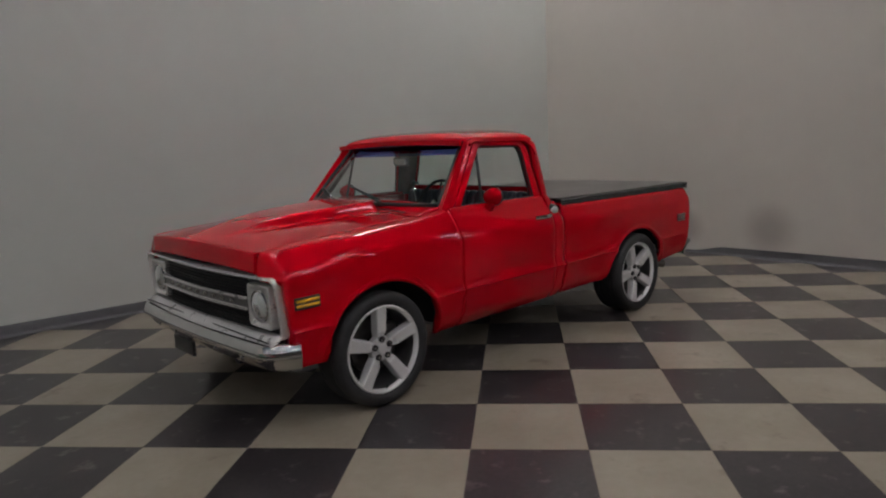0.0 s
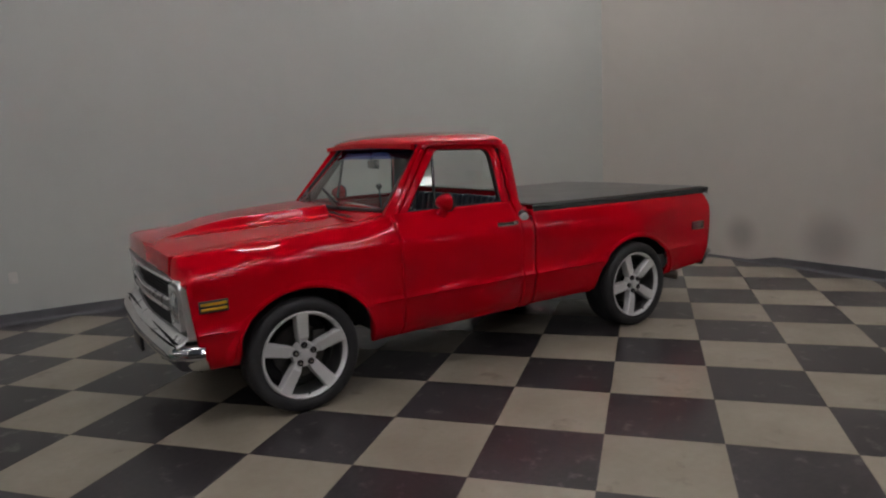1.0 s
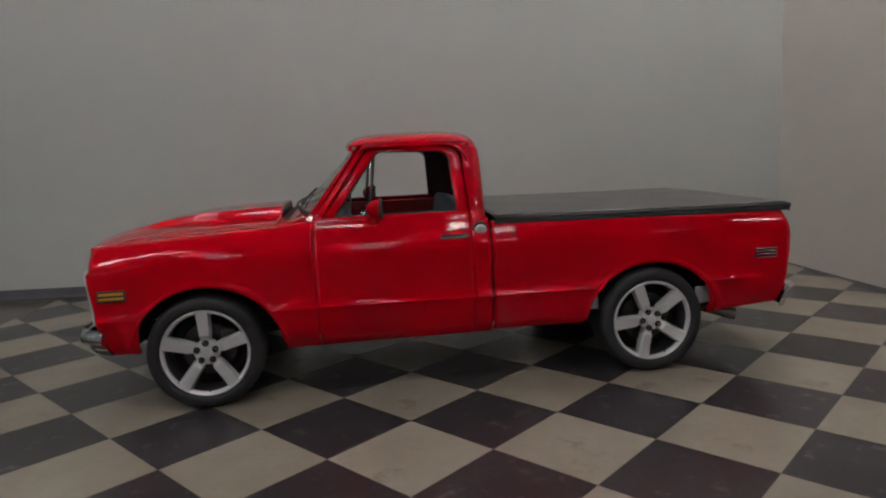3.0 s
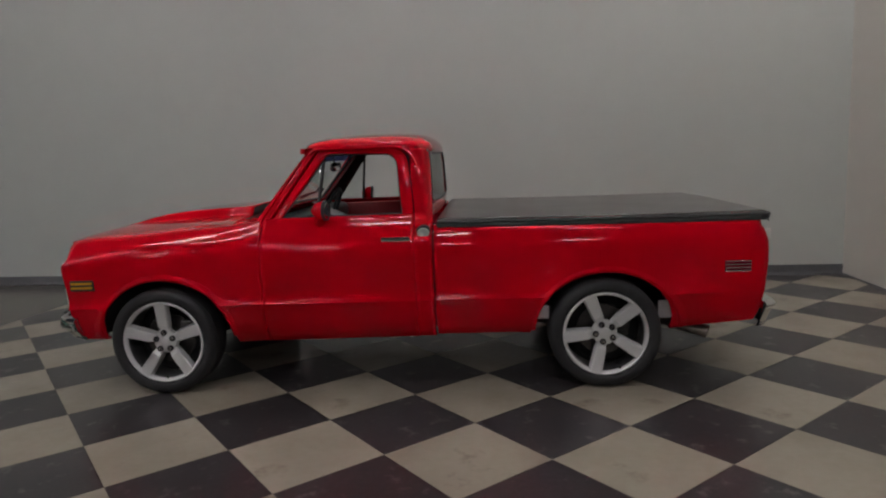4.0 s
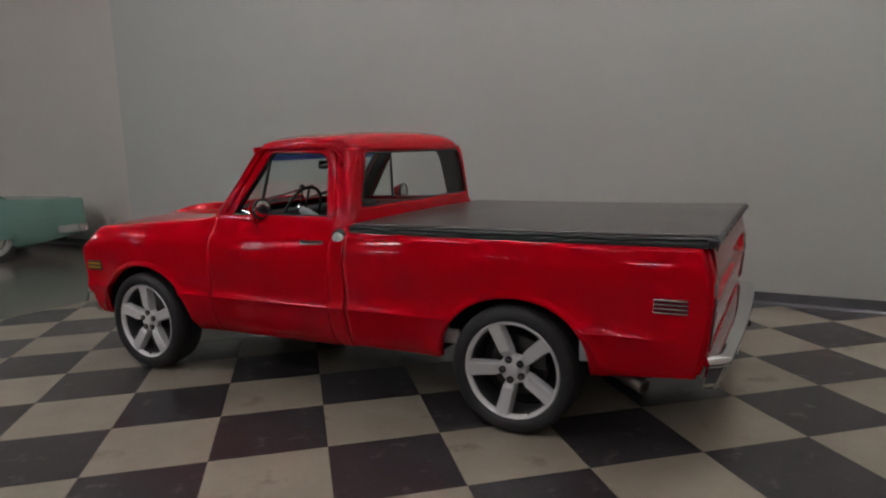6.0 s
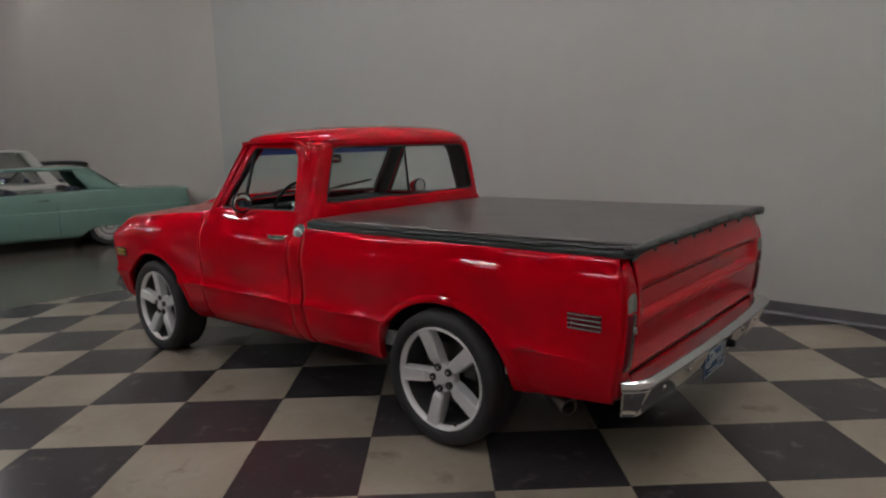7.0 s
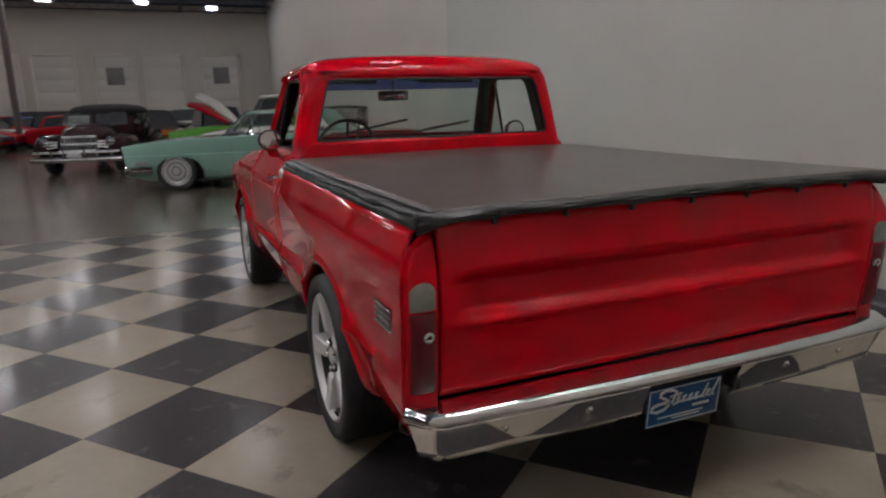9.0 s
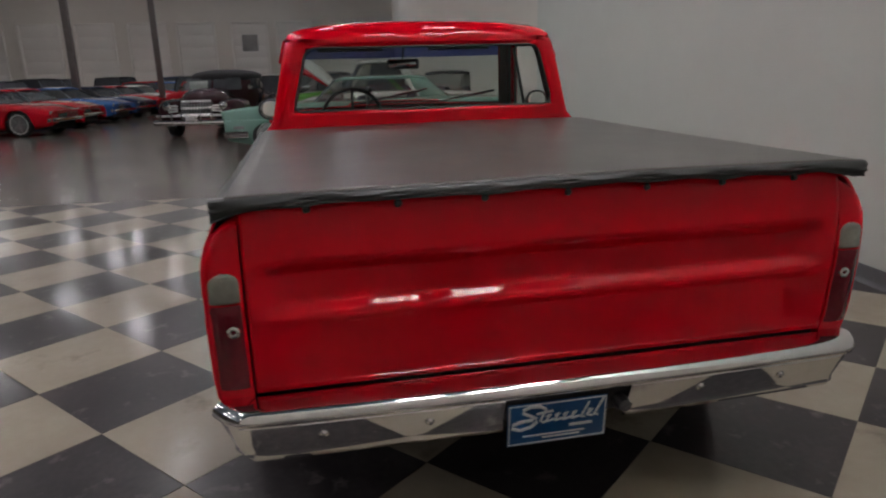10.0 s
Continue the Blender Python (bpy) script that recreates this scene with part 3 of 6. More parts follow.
for i in range(27):
    f = math.sin(math.pi / 2 * i / 26)
    f = 0.06 + 0.94 * f
    row = []
    for j in range(120):
        x, y, e = roof_rim(2 * math.pi * j / 120)
        py, px = y * f, 1.40 + (x - 1.40) * f
        top = 1.689 - 0.026 * (py / 0.759) ** 2 - 0.016 * ((px - 1.40) / 0.42) ** 2
        row.append((px, py, e + (top - e) * max(0.0, 1 - f ** 7) ** 0.5))
    rows.append(row)
bm = sheet(rows, close=True)
bm.verts.ensure_lookup_table()
bm.faces.new([bm.verts[j] for j in range(120)])
part("roof", clean(bm, 0.0002), RED, truck, "red domed cab roof", solid=0.010)
b = band([(0.964 - 0.030 * (1 - (y / 0.72) ** 2), y, 1.590 + 0.020 * (1 - (y / 0.74) ** 2)) for y in spread(-0.735, 0.735, 24)], [(-0.014, -0.022), (0.012, -0.026), (0.016, 0.010), (-0.014, 0.012)])
part("roof_peak", b, RED, truck)
b = bmesh.new()
sheet([[(1.04 + 0.78 * i / 8, y, 1.585) for y in spread(-0.70, 0.70, 8)] for i in range(9)], b)
part("headliner", b, CARPET, truck)

# cab back: wraps round both corners, with the wide rear window left open
def glass_half(z):
    return lerp([(1.10, 0.752), (1.205, 0.745), (1.54, 0.655), (1.62, 0.640)], z)


def back_x(z, y):
    return lerp([(0.9, 1.835), (1.06, 1.840), (1.20, 1.836), (1.45, 1.826), (1.54, 1.816), (1.575, 1.796), (1.60, 1.765), (1.625, 1.72)], z) + 0.028 * (1 - (y / 0.85) ** 2) - 0.02


BACK_Z = [0.90, 0.98, 1.06, 1.105, 1.125, 1.15, 1.18, 1.205, 1.29, 1.37, 1.46, 1.54, 1.560, 1.575]
bm = bmesh.new()
cols = []
for z in BACK_Z:
    side = tilt_y(z) + 0.010 if z > 1.15 else lerp([(0.9, 0.94), (1.06, 0.915), (1.105, 0.90), (1.125, 0.885), (1.15, 0.862)], z)
    g = glass_half(z)
    ro = 0.075
    line = []
    for sgn in (-1, 1):
        seq = []
        xb = back_x(z, side - ro)
        seq.append((lerp([(1.15, 1.716), (1.47, 1.690), (1.60, 1.690)], z), sgn * (side - 0.012), z))
        seq.append((lerp([(1.15, 1.720), (1.47, 1.694), (1.60, 1.694)], z), sgn * side, z))
        seq.append((xb - ro - 0.02, sgn * side, z))
        for k in range(1, 7):
            a = math.pi / 2 * k / 7
            seq.append((xb - ro + ro * math.sin(a), sgn * (side - ro + ro * math.cos(a)), z))
        seq.append((back_x(z, side - ro), sgn * (side - ro), z))
        gg = min(g, side - ro - 0.012)
        seq.append((back_x(z, gg), sgn * gg, z))
        line.append(seq)
    mid = [(back_x(z, y), y, z) for y in spread(-min(g, side - ro - 0.012), min(g, side - ro - 0.012), 12)]
    cols.append(line[0][:-1] + mid + line[1][:-1][::-1])
vs = [[bm.verts.new(p) for p in r] for r in cols]
k0, k1 = 10, 22
for i in range(len(vs) - 1):
    for j in range(len(vs[i]) - 1):
        if 1.205 <= BACK_Z[i] < 1.54 and k0 <= j < k1:
            continue
        bm.faces.new((vs[i][j], vs[i][j + 1], vs[i + 1][j + 1], vs[i + 1][j]))
part("cab_back", clean(bm), RED, truck, "red cab back panel and corners", solid=0.010)
# lower cab corners behind the doors
for s in (-1, 1):
    part("cab_corner", side_panel(s, 1.7140, 1.829, lambda x: 0.346, lambda x: [(0.925, 1.04), (0.905, 1.075), (0.885, 1.10)]), RED, truck, solid=0.008)
for s in (-1, 1):
    rows = []
    for z in spread(1.12, 1.57, 10):
        side = tilt_y(z) - 0.035
        g = min(glass_half(z), side - 0.03)
        rows.append([(1.70, s * side, z), (back_x(z, side) - 0.085, s * side, z), (back_x(z, side) - 0.045, s * (side - 0.03), z), (back_x(z, g) - 0.022, s * g, z)])
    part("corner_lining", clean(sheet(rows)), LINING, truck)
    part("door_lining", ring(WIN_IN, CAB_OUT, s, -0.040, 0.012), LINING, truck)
# black rubber round the rear window
loop = outline([(0, 1.205), (-0.745, 1.205), (-0.655, 1.540), (0, 1.540)], [0.06, 0.06])
loop = loop + [Vector((-p.x, p.y)) for p in loop[::-1][1:-1]]
b = bmesh.new()
tube([(back_x(p.y, p.x) + 0.004, p.x, p.y) for p in loop] + [(back_x(1.205, 0) + 0.004, 0, 1.205)], 0.006, 8, b)
part("rear_window_seal", b, BLACK, truck)
b = bmesh.new()
sheet([[(back_x(z, y * glass_half(z)) - 0.004, y * glass_half(z) * 0.995, z) for y in spread(-1, 1, 14)] for z in spread(1.207, 1.538, 8)], b)
ob = part("rear_window", b, GLASS, truck)
ob.visible_shadow = False

# windshield with its blue band, black seal and red posts
def shield(u, t):
    """u across -1..1, t from the base up."""
    half = 0.775 + (0.665 - 0.775) * t
    x = 0.575 + (0.985 - 0.575) * t + (0.115 - 0.045 * t) * abs(u) ** 2.4
    return Vector((x, u * half, 1.170 + (1.590 - 1.170) * t))


b = sheet([[shield(u, t) for u in spread(-1, 1, 24)] for t in spread(0.02, 0.80, 8)])
ob = part("windshield", b, GLASS_TINT, truck)
ob.visible_shadow = False
b = sheet([[shield(u, t) for u in spread(-1, 1, 24)] for t in spread(0.80, 0.99, 3)])
ob = part("sun_band", b, SUNBAND, truck, "blue tinted band along the windshield's top")
ob.visible_shadow = False
pts = [shield(u, 0.0) for u in spread(-1, 1, 24)] + [shield(1, t) for t in spread(0.08, 0.92, 8)] + [shield(u, 1.0) for u in spread(1, -1, 24)] + [shield(-1, t) for t in spread(0.92, 0.08, 8)]
b = tube(pts + pts[:1], 0.016, 8)
part("windshield_seal", b, BLACK, truck)
for s in (-1, 1):
    rows = []
    for t in spread(-0.05, 0.95, 12):
        p = shield(s, t)
        q = Vector((0.700 + (1.035 - 0.700) * t, s * (tilt_y(1.15 + 0.478 * t) + 0.010), 1.150 + 0.478 * t))
        m = (p + q) / 2 + Vector((-0.02, s * 0.018, 0.012))
        rows.append([p + Vector((0.05, -s * 0.03, 0)), p, (p * 0.7 + m * 0.3) + Vector((-0.008, 0, 0)), m, (m * 0.3 + q * 0.7), q, q + Vector((0.03, -s * 0.05, 0))])
    part("windshield_post", clean(sheet(rows)), RED, truck)
    lining = []
    for r in rows:
        p, q = r[1], r[5]
        lining.append([p + Vector((0.012, -s * 0.004, 0)), p + Vector((0.045, -s * 0.034, -0.004)), q + Vector((0.012, -s * 0.046, -0.004)), q + Vector((0.050, -s * 0.040, -0.004))])
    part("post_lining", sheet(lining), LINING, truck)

# cowl between hood and glass, with slots
rows = []
for x in spread(0.470, 0.74, 8):
    row = []
    for u in spread(-1, 1, 24):
        z = smooth(HOOD_SEAM, x) + 0.030 * (1 - abs(u) ** 2.2) + (0.0 if x < 0.6 else 0.01)
        row.append((x, u * 0.80, z))
    rows.append(row)
part("cowl", clean(sheet(rows)), RED, truck, solid=0.008)
for k in range(22):
    y = -0.60 + 1.2 * k / 21
    b = bmesh.new()
    box(b, (0.512, y, smooth(HOOD_SEAM, 0.51) + 0.030 * (1 - abs(y / 0.8) ** 2.2) + 0.006), (0.05, 0.018, 0.004))
    part("cowl_slot", b, BLACK, truck)

# hood: raised middle between two ridges, folded over the nose
def bulge_half(x):
    """Half width of the hood's raised middle."""
    return 0.185 + 0.150 * (x + 0.6) / 1.06


def hood_z(x, y):
    w = lerp(HOOD_HALF, x) - 0.004
    e, c = smooth(HOOD_SEAM, x), smooth(HOOD_MID, x)
    u = min(1, abs(y) / w)
    z = e + (c - e) * (1 - u ** 2.2)
    r = bulge_half(x)
    rise = smooth([(-0.60, 0.0), (-0.50, 0.010), (-0.36, 0.032), (-0.15, 0.049), (0.15, 0.055), (0.46, 0.058)], x)
    d = abs(y) - r
    z += rise / (1 + math.exp(max(-40, min(40, (d - 0.020) / 0.0105))))
    z += 0.10 * rise * math.exp(-(d / 0.030) ** 2)
    z -= 0.07 * rise * math.exp(-((d - 0.085) / 0.04) ** 2)
    return z


INN = spread(0, 0.80, 5) + [0.87, 0.92, 0.96, 1.0]
OUT = [0.02, 0.035, 0.05, 0.065, 0.09, 0.11, 0.14, 0.20, 0.27, 0.35, 0.45, 0.56, 0.68, 0.80, 0.90, 0.96, 1.0]


def hood_cols(x):
    w = lerp(HOOD_HALF, x) - 0.002
    r = bulge_half(x)
    half = [r * k for k in INN] + [r + (w - r) * k for k in OUT]
    return [-y for y in half[:0:-1]] + half


rows = []
for dx, dz in ((-0.036, -0.114), (-0.035, -0.100), (-0.031, -0.055), (-0.027, -0.012), (-0.025, -0.005), (-0.019, -0.0015)):
    rows.append([(-0.66 + dx - 0.035 * (1 - (y / 0.771) ** 2), y, hood_z(-0.66, y) + dz) for y in hood_cols(-0.66)])
for x in spread(-0.66, 0.462, 44):
    nose = -0.035 * max(0, 1 - (x + 0.66) / 0.3)
    w = lerp(HOOD_HALF, x) - 0.004
    rows.append([(x + nose * (1 - (y / w) ** 2), y, hood_z(x, y)) for y in hood_cols(x)])
hood = part("hood", clean(sheet(rows)), RED, truck, "red cowl hood with a raised middle", solid=0.008)
b = sheet([[(0.452, y, z) for z in (hood_z(0.452, 0.60) - 0.02, hood_z(0.452, y) - 0.008)] for y in spread(-0.42, 0.42, 20)])
part("hood_opening", b, BLACK, hood, solid=0.004)
# grille: silver surround, black mesh, crossbar and two square lamp housings
def nose_x(y):
    return -0.680 - 0.056 * (1 - abs(y / 0.93) ** 1.45)


def rounded(hw, z0, z1, r, n=6):
    pts = []
    for cx, cz, a0 in ((hw - r, z0 + r, -90), (hw - r, z1 - r, 0), (-hw + r, z1 - r, 90), (-hw + r, z0 + r, 180)):
        for k in range(n + 1):
            a = radians(a0 + 90 * k / n)
            pts.append((cx + r * math.cos(a), cz + r * math.sin(a)))
    return pts


def densify(pts, d=0.06):
    out = []
    for (a, b), (c, e) in zip(pts, pts[1:] + pts[:1]):
        n = max(1, int(math.hypot(c - a, e - b) / d))
        out += [(a + (c - a) * k / n, b + (e - b) * k / n) for k in range(n)]
    return out


o = densify(rounded(0.935, 0.555, 0.912, 0.05))
rows = []
for y, z in o:
    yi, zi = y * 0.968, 0.7335 + (z - 0.7335) * 0.87
    lean = 0.028 * (0.912 - z) / 0.357
    rows.append([(nose_x(y) + 0.065 + lean, y, z), (nose_x(y) + 0.006 + lean, y, z), (nose_x(y) - 0.010 + lean, y * 0.995, 0.7335 + (z - 0.7335) * 0.98), (nose_x(y) - 0.012 + lean, (y * 0.45 + yi * 0.55), 0.7335 + (z - 0.7335) * 0.90), (nose_x(y) + 0.050 + lean, yi, zi)])
rows.append(rows[0])
grille = part("grille_surround", clean(sheet(rows)), TRIM_GREY, truck, "bright silver grille surround")
b = bmesh.new()
sheet([[(nose_x(y) + 0.055, y, z) for y in spread(-0.90, 0.90, 20)] for z in (0.57, 0.73, 0.895)], b)
part("grille_backing", b, BLACK, grille)
for zc in (0.640, 0.825):
    for k in range(6):
        b = bmesh.new()
        z = zc - 0.050 + 0.020 * k
        band([(nose_x(y) + 0.042, y, z) for y in spread(-0.60, 0.60, 16)], [(-0.008, -0.003), (0.008, -0.003), (0.008, 0.003), (-0.008, 0.003)], b)
        part("grille_bar", b, BLACK, grille)
b = band([(nose_x(y) + 0.012, y, 0.733) for y in spread(-0.605, 0.605, 20)], [(0.012, -0.030), (0.0, -0.030), (0.0, 0.030), (0.012, 0.030)])
bar = part("crossbar", b, ALLOY_FILL, grille, "grey crossbar between bright rails")
for z in (-0.031, 0.031):
    b = band([(nose_x(y) + 0.010, y, 0.733 + z) for y in spread(-0.605, 0.605, 20)], [(-0.010, -0.007), (0.008, -0.007), (0.008, 0.007), (-0.010, 0.007)])
    part("bright_rail", b, TRIM_GREY, bar)
# silver sill below the grille, down to the bumper
b = sheet([[(nose_x(y) + dx, y, z) for y in spread(-0.925, 0.925, 24)] for dx, z in ((0.034, 0.582), (0.016, 0.576), (-0.004, 0.564), (-0.014, 0.552), (-0.050, 0.535))])
part("grille_sill", b, TRIM_GREY, grille, solid=0.006)
# the brand lettering on the crossbar, as plain raised blocks
for k in range(9):
    b = bmesh.new()
    y = 0.44 - 0.11 * k
    box(b, (nose_x(y) + 0.010, y, 0.733), (0.006, 0.050, 0.026), 0.003)
    part("badge_block", b, SILVER, grille)
for s in (-1, 1):
    yc = s * 0.735
    pts = rounded(0.128, 0.607, 0.858, 0.03)
    rows = []
    for y, z in densify(pts, 0.04):
        rows.append([(nose_x(yc) + 0.06, yc + y, z), (nose_x(yc) + 0.012, yc + y, z), (nose_x(yc) + 0.007, yc + y * 0.95, 0.7325 + (z - 0.7325) * 0.96), (nose_x(yc) + 0.010, yc + y * 0.84, 0.7325 + (z - 0.7325) * 0.86), (nose_x(yc) + 0.026, yc + y * 0.70, 0.7325 + (z - 0.7325) * 0.74), (nose_x(yc) + 0.030, yc + y * 0.2, 0.7325 + (z - 0.7325) * 0.2)])
    rows.append(rows[0])
    bez = part("headlamp_bezel", clean(sheet(rows)), TRIM_GREY, grille, "silver square headlamp bezel")
    m = Matrix.Translation((nose_x(yc) + 0.012, yc, 0.7325)) @ Matrix.Rotation(radians(90), 4, "Z")
    lathe_pts = [(0.0, 0.022), (0.035, 0.020), (0.065, 0.012), (0.083, 0.0), (0.088, -0.012)]
    part("headlamp_lens", lathe(lathe_pts, 32, m), LAMP_GLASS, bez, "round glass headlamp")
    part("headlamp_ring", lathe([(0.084, 0.002), (0.092, 0.004), (0.098, -0.002), (0.099, -0.014)], 32, m), CHROME, bez)

# front bumper: bowed chrome blade that wraps round the fenders
def bump_f(y):
    t = abs(y) / 0.985
    return -0.785 + 0.05 * t * t + 0.150 * max(0, (t - 0.86) / 0.14) ** 2


BLADE_F = [(-0.060, -0.075), (-0.046, -0.082), (-0.032, -0.072), (-0.008, -0.035), (0.012, -0.005), (0.034, 0.004), (0.036, 0.016), (0.024, 0.060), (0.012, 0.078), (0.0, 0.080), (-0.030, 0.078), (-0.032, 0.072), (-0.006, 0.068), (-0.066, -0.066)]
ys = spread(-0.985, 0.985, 60)
b = band([(bump_f(y), y, 0.462) for y in ys], [(-o, h) for o, h in BLADE_F])
fb = part("front_bumper", b, CHROME, truck, "chrome front bumper", sharp=50)
for s in (-1, 1):
    for y in (0.30, 0.62):
        part("bumper_bolt", lathe([(0, 0.012), (0.012, 0.009), (0.016, 0)], 14, Matrix.Translation((bump_f(y) + 0.006, s * y, 0.425)) @ Matrix.Rotation(radians(90), 4, "Z")), CHROME, fb)
b = bmesh.new()
box(b, (bump_f(0.15) - 0.006, 0.13, 0.368), (0.022, 0.30, 0.10), 0.006)
part("plate_bracket", b, BLACK, fb)
b = bmesh.new()
sheet([[(x, y, z) for y in spread(-0.88, 0.88, 10)] for x, z in ((-0.74, 0.56), (-0.66, 0.52), (-0.62, 0.42), (-0.60, 0.36))], b)
part("front_valance", b, UNDER, truck, solid=0.006)

# bed sides
def rake(x):
    return 0.026 * (1 - (x - 1.84) / 2.06)


def bed_top(x):
    k = rake(x)
    return [(0.948, 1.018 + k * 0.5), (0.938, 1.034 + k), (0.920, 1.046 + k), (0.900, 1.051 + k), (0.875, 1.051 + k)]


def bed_rear(z):
    return lerp([(0.36, 3.815), (0.45, 3.852), (0.60, 3.885), (0.80, 3.905), (0.92, 3.903), (0.99, 3.885), (1.03, 3.868), (1.06, 3.855)], z)


BED_LOW = lambda x: 0.360 if x < 2.9 else 0.360 + 0.05 * max(0, (x - 3.3) / 0.5)
for s in (-1, 1):
    part("bed_side", side_panel(s, 1.840, 3.90, BED_LOW, bed_top, ARCH_R, front=lambda z: 1.840, rear=bed_rear), RED, truck, "red bed side with flared wheel arch", solid=0.008)
    # rear corner post that holds the tail lamp
    rows = []
    for z in spread(0.44, 1.05, 22):
        xr = bed_rear(z)
        w = side_y(3.9, min(z, 1.0), None) - (0.0 if z < 1.0 else (z - 1.0) * 1.5)
        rows.append([(xr - 0.002, s * (w - 0.001), z), (xr + 0.010, s * (w - 0.012), z), (xr + 0.014, s * (w - 0.03), z), (xr + 0.012, s * 0.888, z), (xr - 0.03, s * 0.886, z)])
    part("rear_post", clean(sheet(rows)), RED, truck, solid=0.006)
    # tail lamp: clear lens above, red lens below, in a thin dark frame
    def lamp(z0, z1, material, name, lab, round_top=False):
        rows = []
        n = 16
        for z in spread(z0, z1, n):
            xr = bed_rear(z) + 0.0185
            w = 0.968
            e = 0.002 if (z in (z0, z1)) else 0.006
            top = max(0.0, (z - z1 + 0.030) / 0.030) if round_top else 0.0
            c = 0.033 * (1 - math.sqrt(max(0.0, 1 - 0.97 * top * top)))
            rows.append([(xr - 0.034, s * (w + 0.019 - c), z), (xr - 0.020, s * (w + 0.016 - c), z), (xr - 0.006, s * (w + 0.004 - c), z), (xr + e * 0.6, s * (w - 0.012 - c), z), (xr + e, s * (w - 0.028 - c * 0.6), z), (xr + e, s * (w - 0.058 + c * 0.6), z), (xr - 0.004, s * (w - 0.074 + c), z)])
        return part(name, clean(sheet(rows)), material, truck, lab)
    red = lamp(0.572, 0.818, LENS_RED, "tail_lamp", "dark red tail lamp lens")
    lamp(0.824, 0.905, LENS_CLEAR, "reverse_lamp", "clear reverse lamp lens with a rounded top", True)
    m = Matrix.Translation((bed_rear(0.74) + 0.023, s * 0.919, 0.746)) @ Matrix.Rotation(radians(-90), 4, "Z")
    part("lens_boss", lathe([(0.006, 0.006), (0.010, 0.008), (0.016, 0.006), (0.018, 0.0)], 18, m), CHROME, red)

# side markers: bright frame with three bars
for s in (-1, 1):
    for x0, x1, z0, z1, lens, lab in ((-0.598, -0.445, 0.730, 0.788, LENS_AMBER, "amber side marker in a bright frame"), (3.655, 3.805, 0.738, 0.800, LENS_RED, "dark red side marker in a bright frame")):
        y = side_y(x0, 0.76, None)
        b = bmesh.new()
        box(b, ((x0 + x1) / 2, s * (y + 0.003), (z0 + z1) / 2), (x1 - x0 + 0.012, 0.014, z1 - z0 + 0.012), 0.005)
        if lens is LENS_AMBER:
            mk = part("side_marker", b, BLACK, truck, lab)
            for k in range(2):
                h = (z1 - z0) / 2
                b = bmesh.new()
                box(b, ((x0 + x1) / 2, s * (y + 0.011), z0 + h * (k + 0.5)), (x1 - x0 - 0.006, 0.008, h - 0.012), 0.003)
                part("lens", b, lens, mk)
        else:
            mk = part("side_marker", b, lens, truck, lab)
            for k in range(4):
                b = bmesh.new()
                box(b, ((x0 + x1) / 2, s * (y + 0.011), z0 + (z1 - z0) * k / 3), (x1 - x0 + 0.006, 0.007, 0.0065), 0.002)
                part("bright_bar", b, SILVER, mk)

# fuel filler cap on the cab corner
m = Matrix.Translation((1.772, -0.915, 1.030)) @ Matrix.Rotation(radians(180), 4, "Z") @ Matrix.Rotation(radians(-14), 4, "X")
cap = part("fuel_neck", lathe([(0.052, -0.02), (0.052, 0.010), (0.042, 0.014), (0.037, 0.0)], 28, m), BLACK, truck)
part("fuel_cap", lathe([(0, 0.040), (0.024, 0.038), (0.036, 0.031), (0.041, 0.016), (0.042, 0.0)], 28, m), TRIM_GREY, cap, "round chrome fuel cap")

# tailgate with a long pressed channel
def gate_x(y, z):
    x = smooth([(0.545, 3.884), (0.60, 3.893), (0.70, 3.906), (0.78, 3.914), (0.92, 3.914), (0.99, 3.905), (1.04, 3.894), (1.062, 3.889), (1.080, 3.876)], z)
    e = max(0.0, min(1.0, (0.866 - abs(y)) / 0.12))
    if 0.747 < z < 0.945:
        d = smooth([(0.747, 0.0), (0.758, -0.003), (0.768, -0.002), (0.777, 0.005), (0.786, 0.015), (0.795, 0.025), (0.807, 0.032), (0.830, 0.035), (0.872, 0.037), (0.886, 0.035), (0.902, 0.018), (0.914, 0.006), (0.922, 0.002), (0.930, 0.0), (0.945, 0.0)], z)
        x -= d * e * e * (3 - 2 * e)
    return x


rows = [[(gate_x(y, z), y, z) for y in spread(-0.880, -0.70, 16) + spread(-0.66, 0.66, 20) + spread(0.70, 0.880, 16)] for z in spread(0.552, 0.74, 8) + spread(0.748, 0.935, 34) + spread(0.95, 1.080, 9)]
part("tailgate", clean(sheet(rows)), RED, truck, "red tailgate with a long pressed channel", solid=0.010)
b = bmesh.new()
box(b, (3.84, 0, 0.78), (0.05, 1.77, 0.54), 0.01)
part("tailgate_inner", b, UNDER, truck)

# soft bed cover: taut sheet, rolled rails, scalloped skirt at the tailgate
def cover_rise(x):
    return rake(x) * 1.1 + 0.013 * max(0.0, (x - 1.84) / 2.06) ** 3


def cover_z(x, y):
    return 1.086 + cover_rise(x) + 0.007 * (1 - (y / 0.9) ** 2) + 0.0025 * math.sin(x * 7.0 + y * 2) * math.sin(y * 5.0) * (1 - (y / 0.9) ** 2)


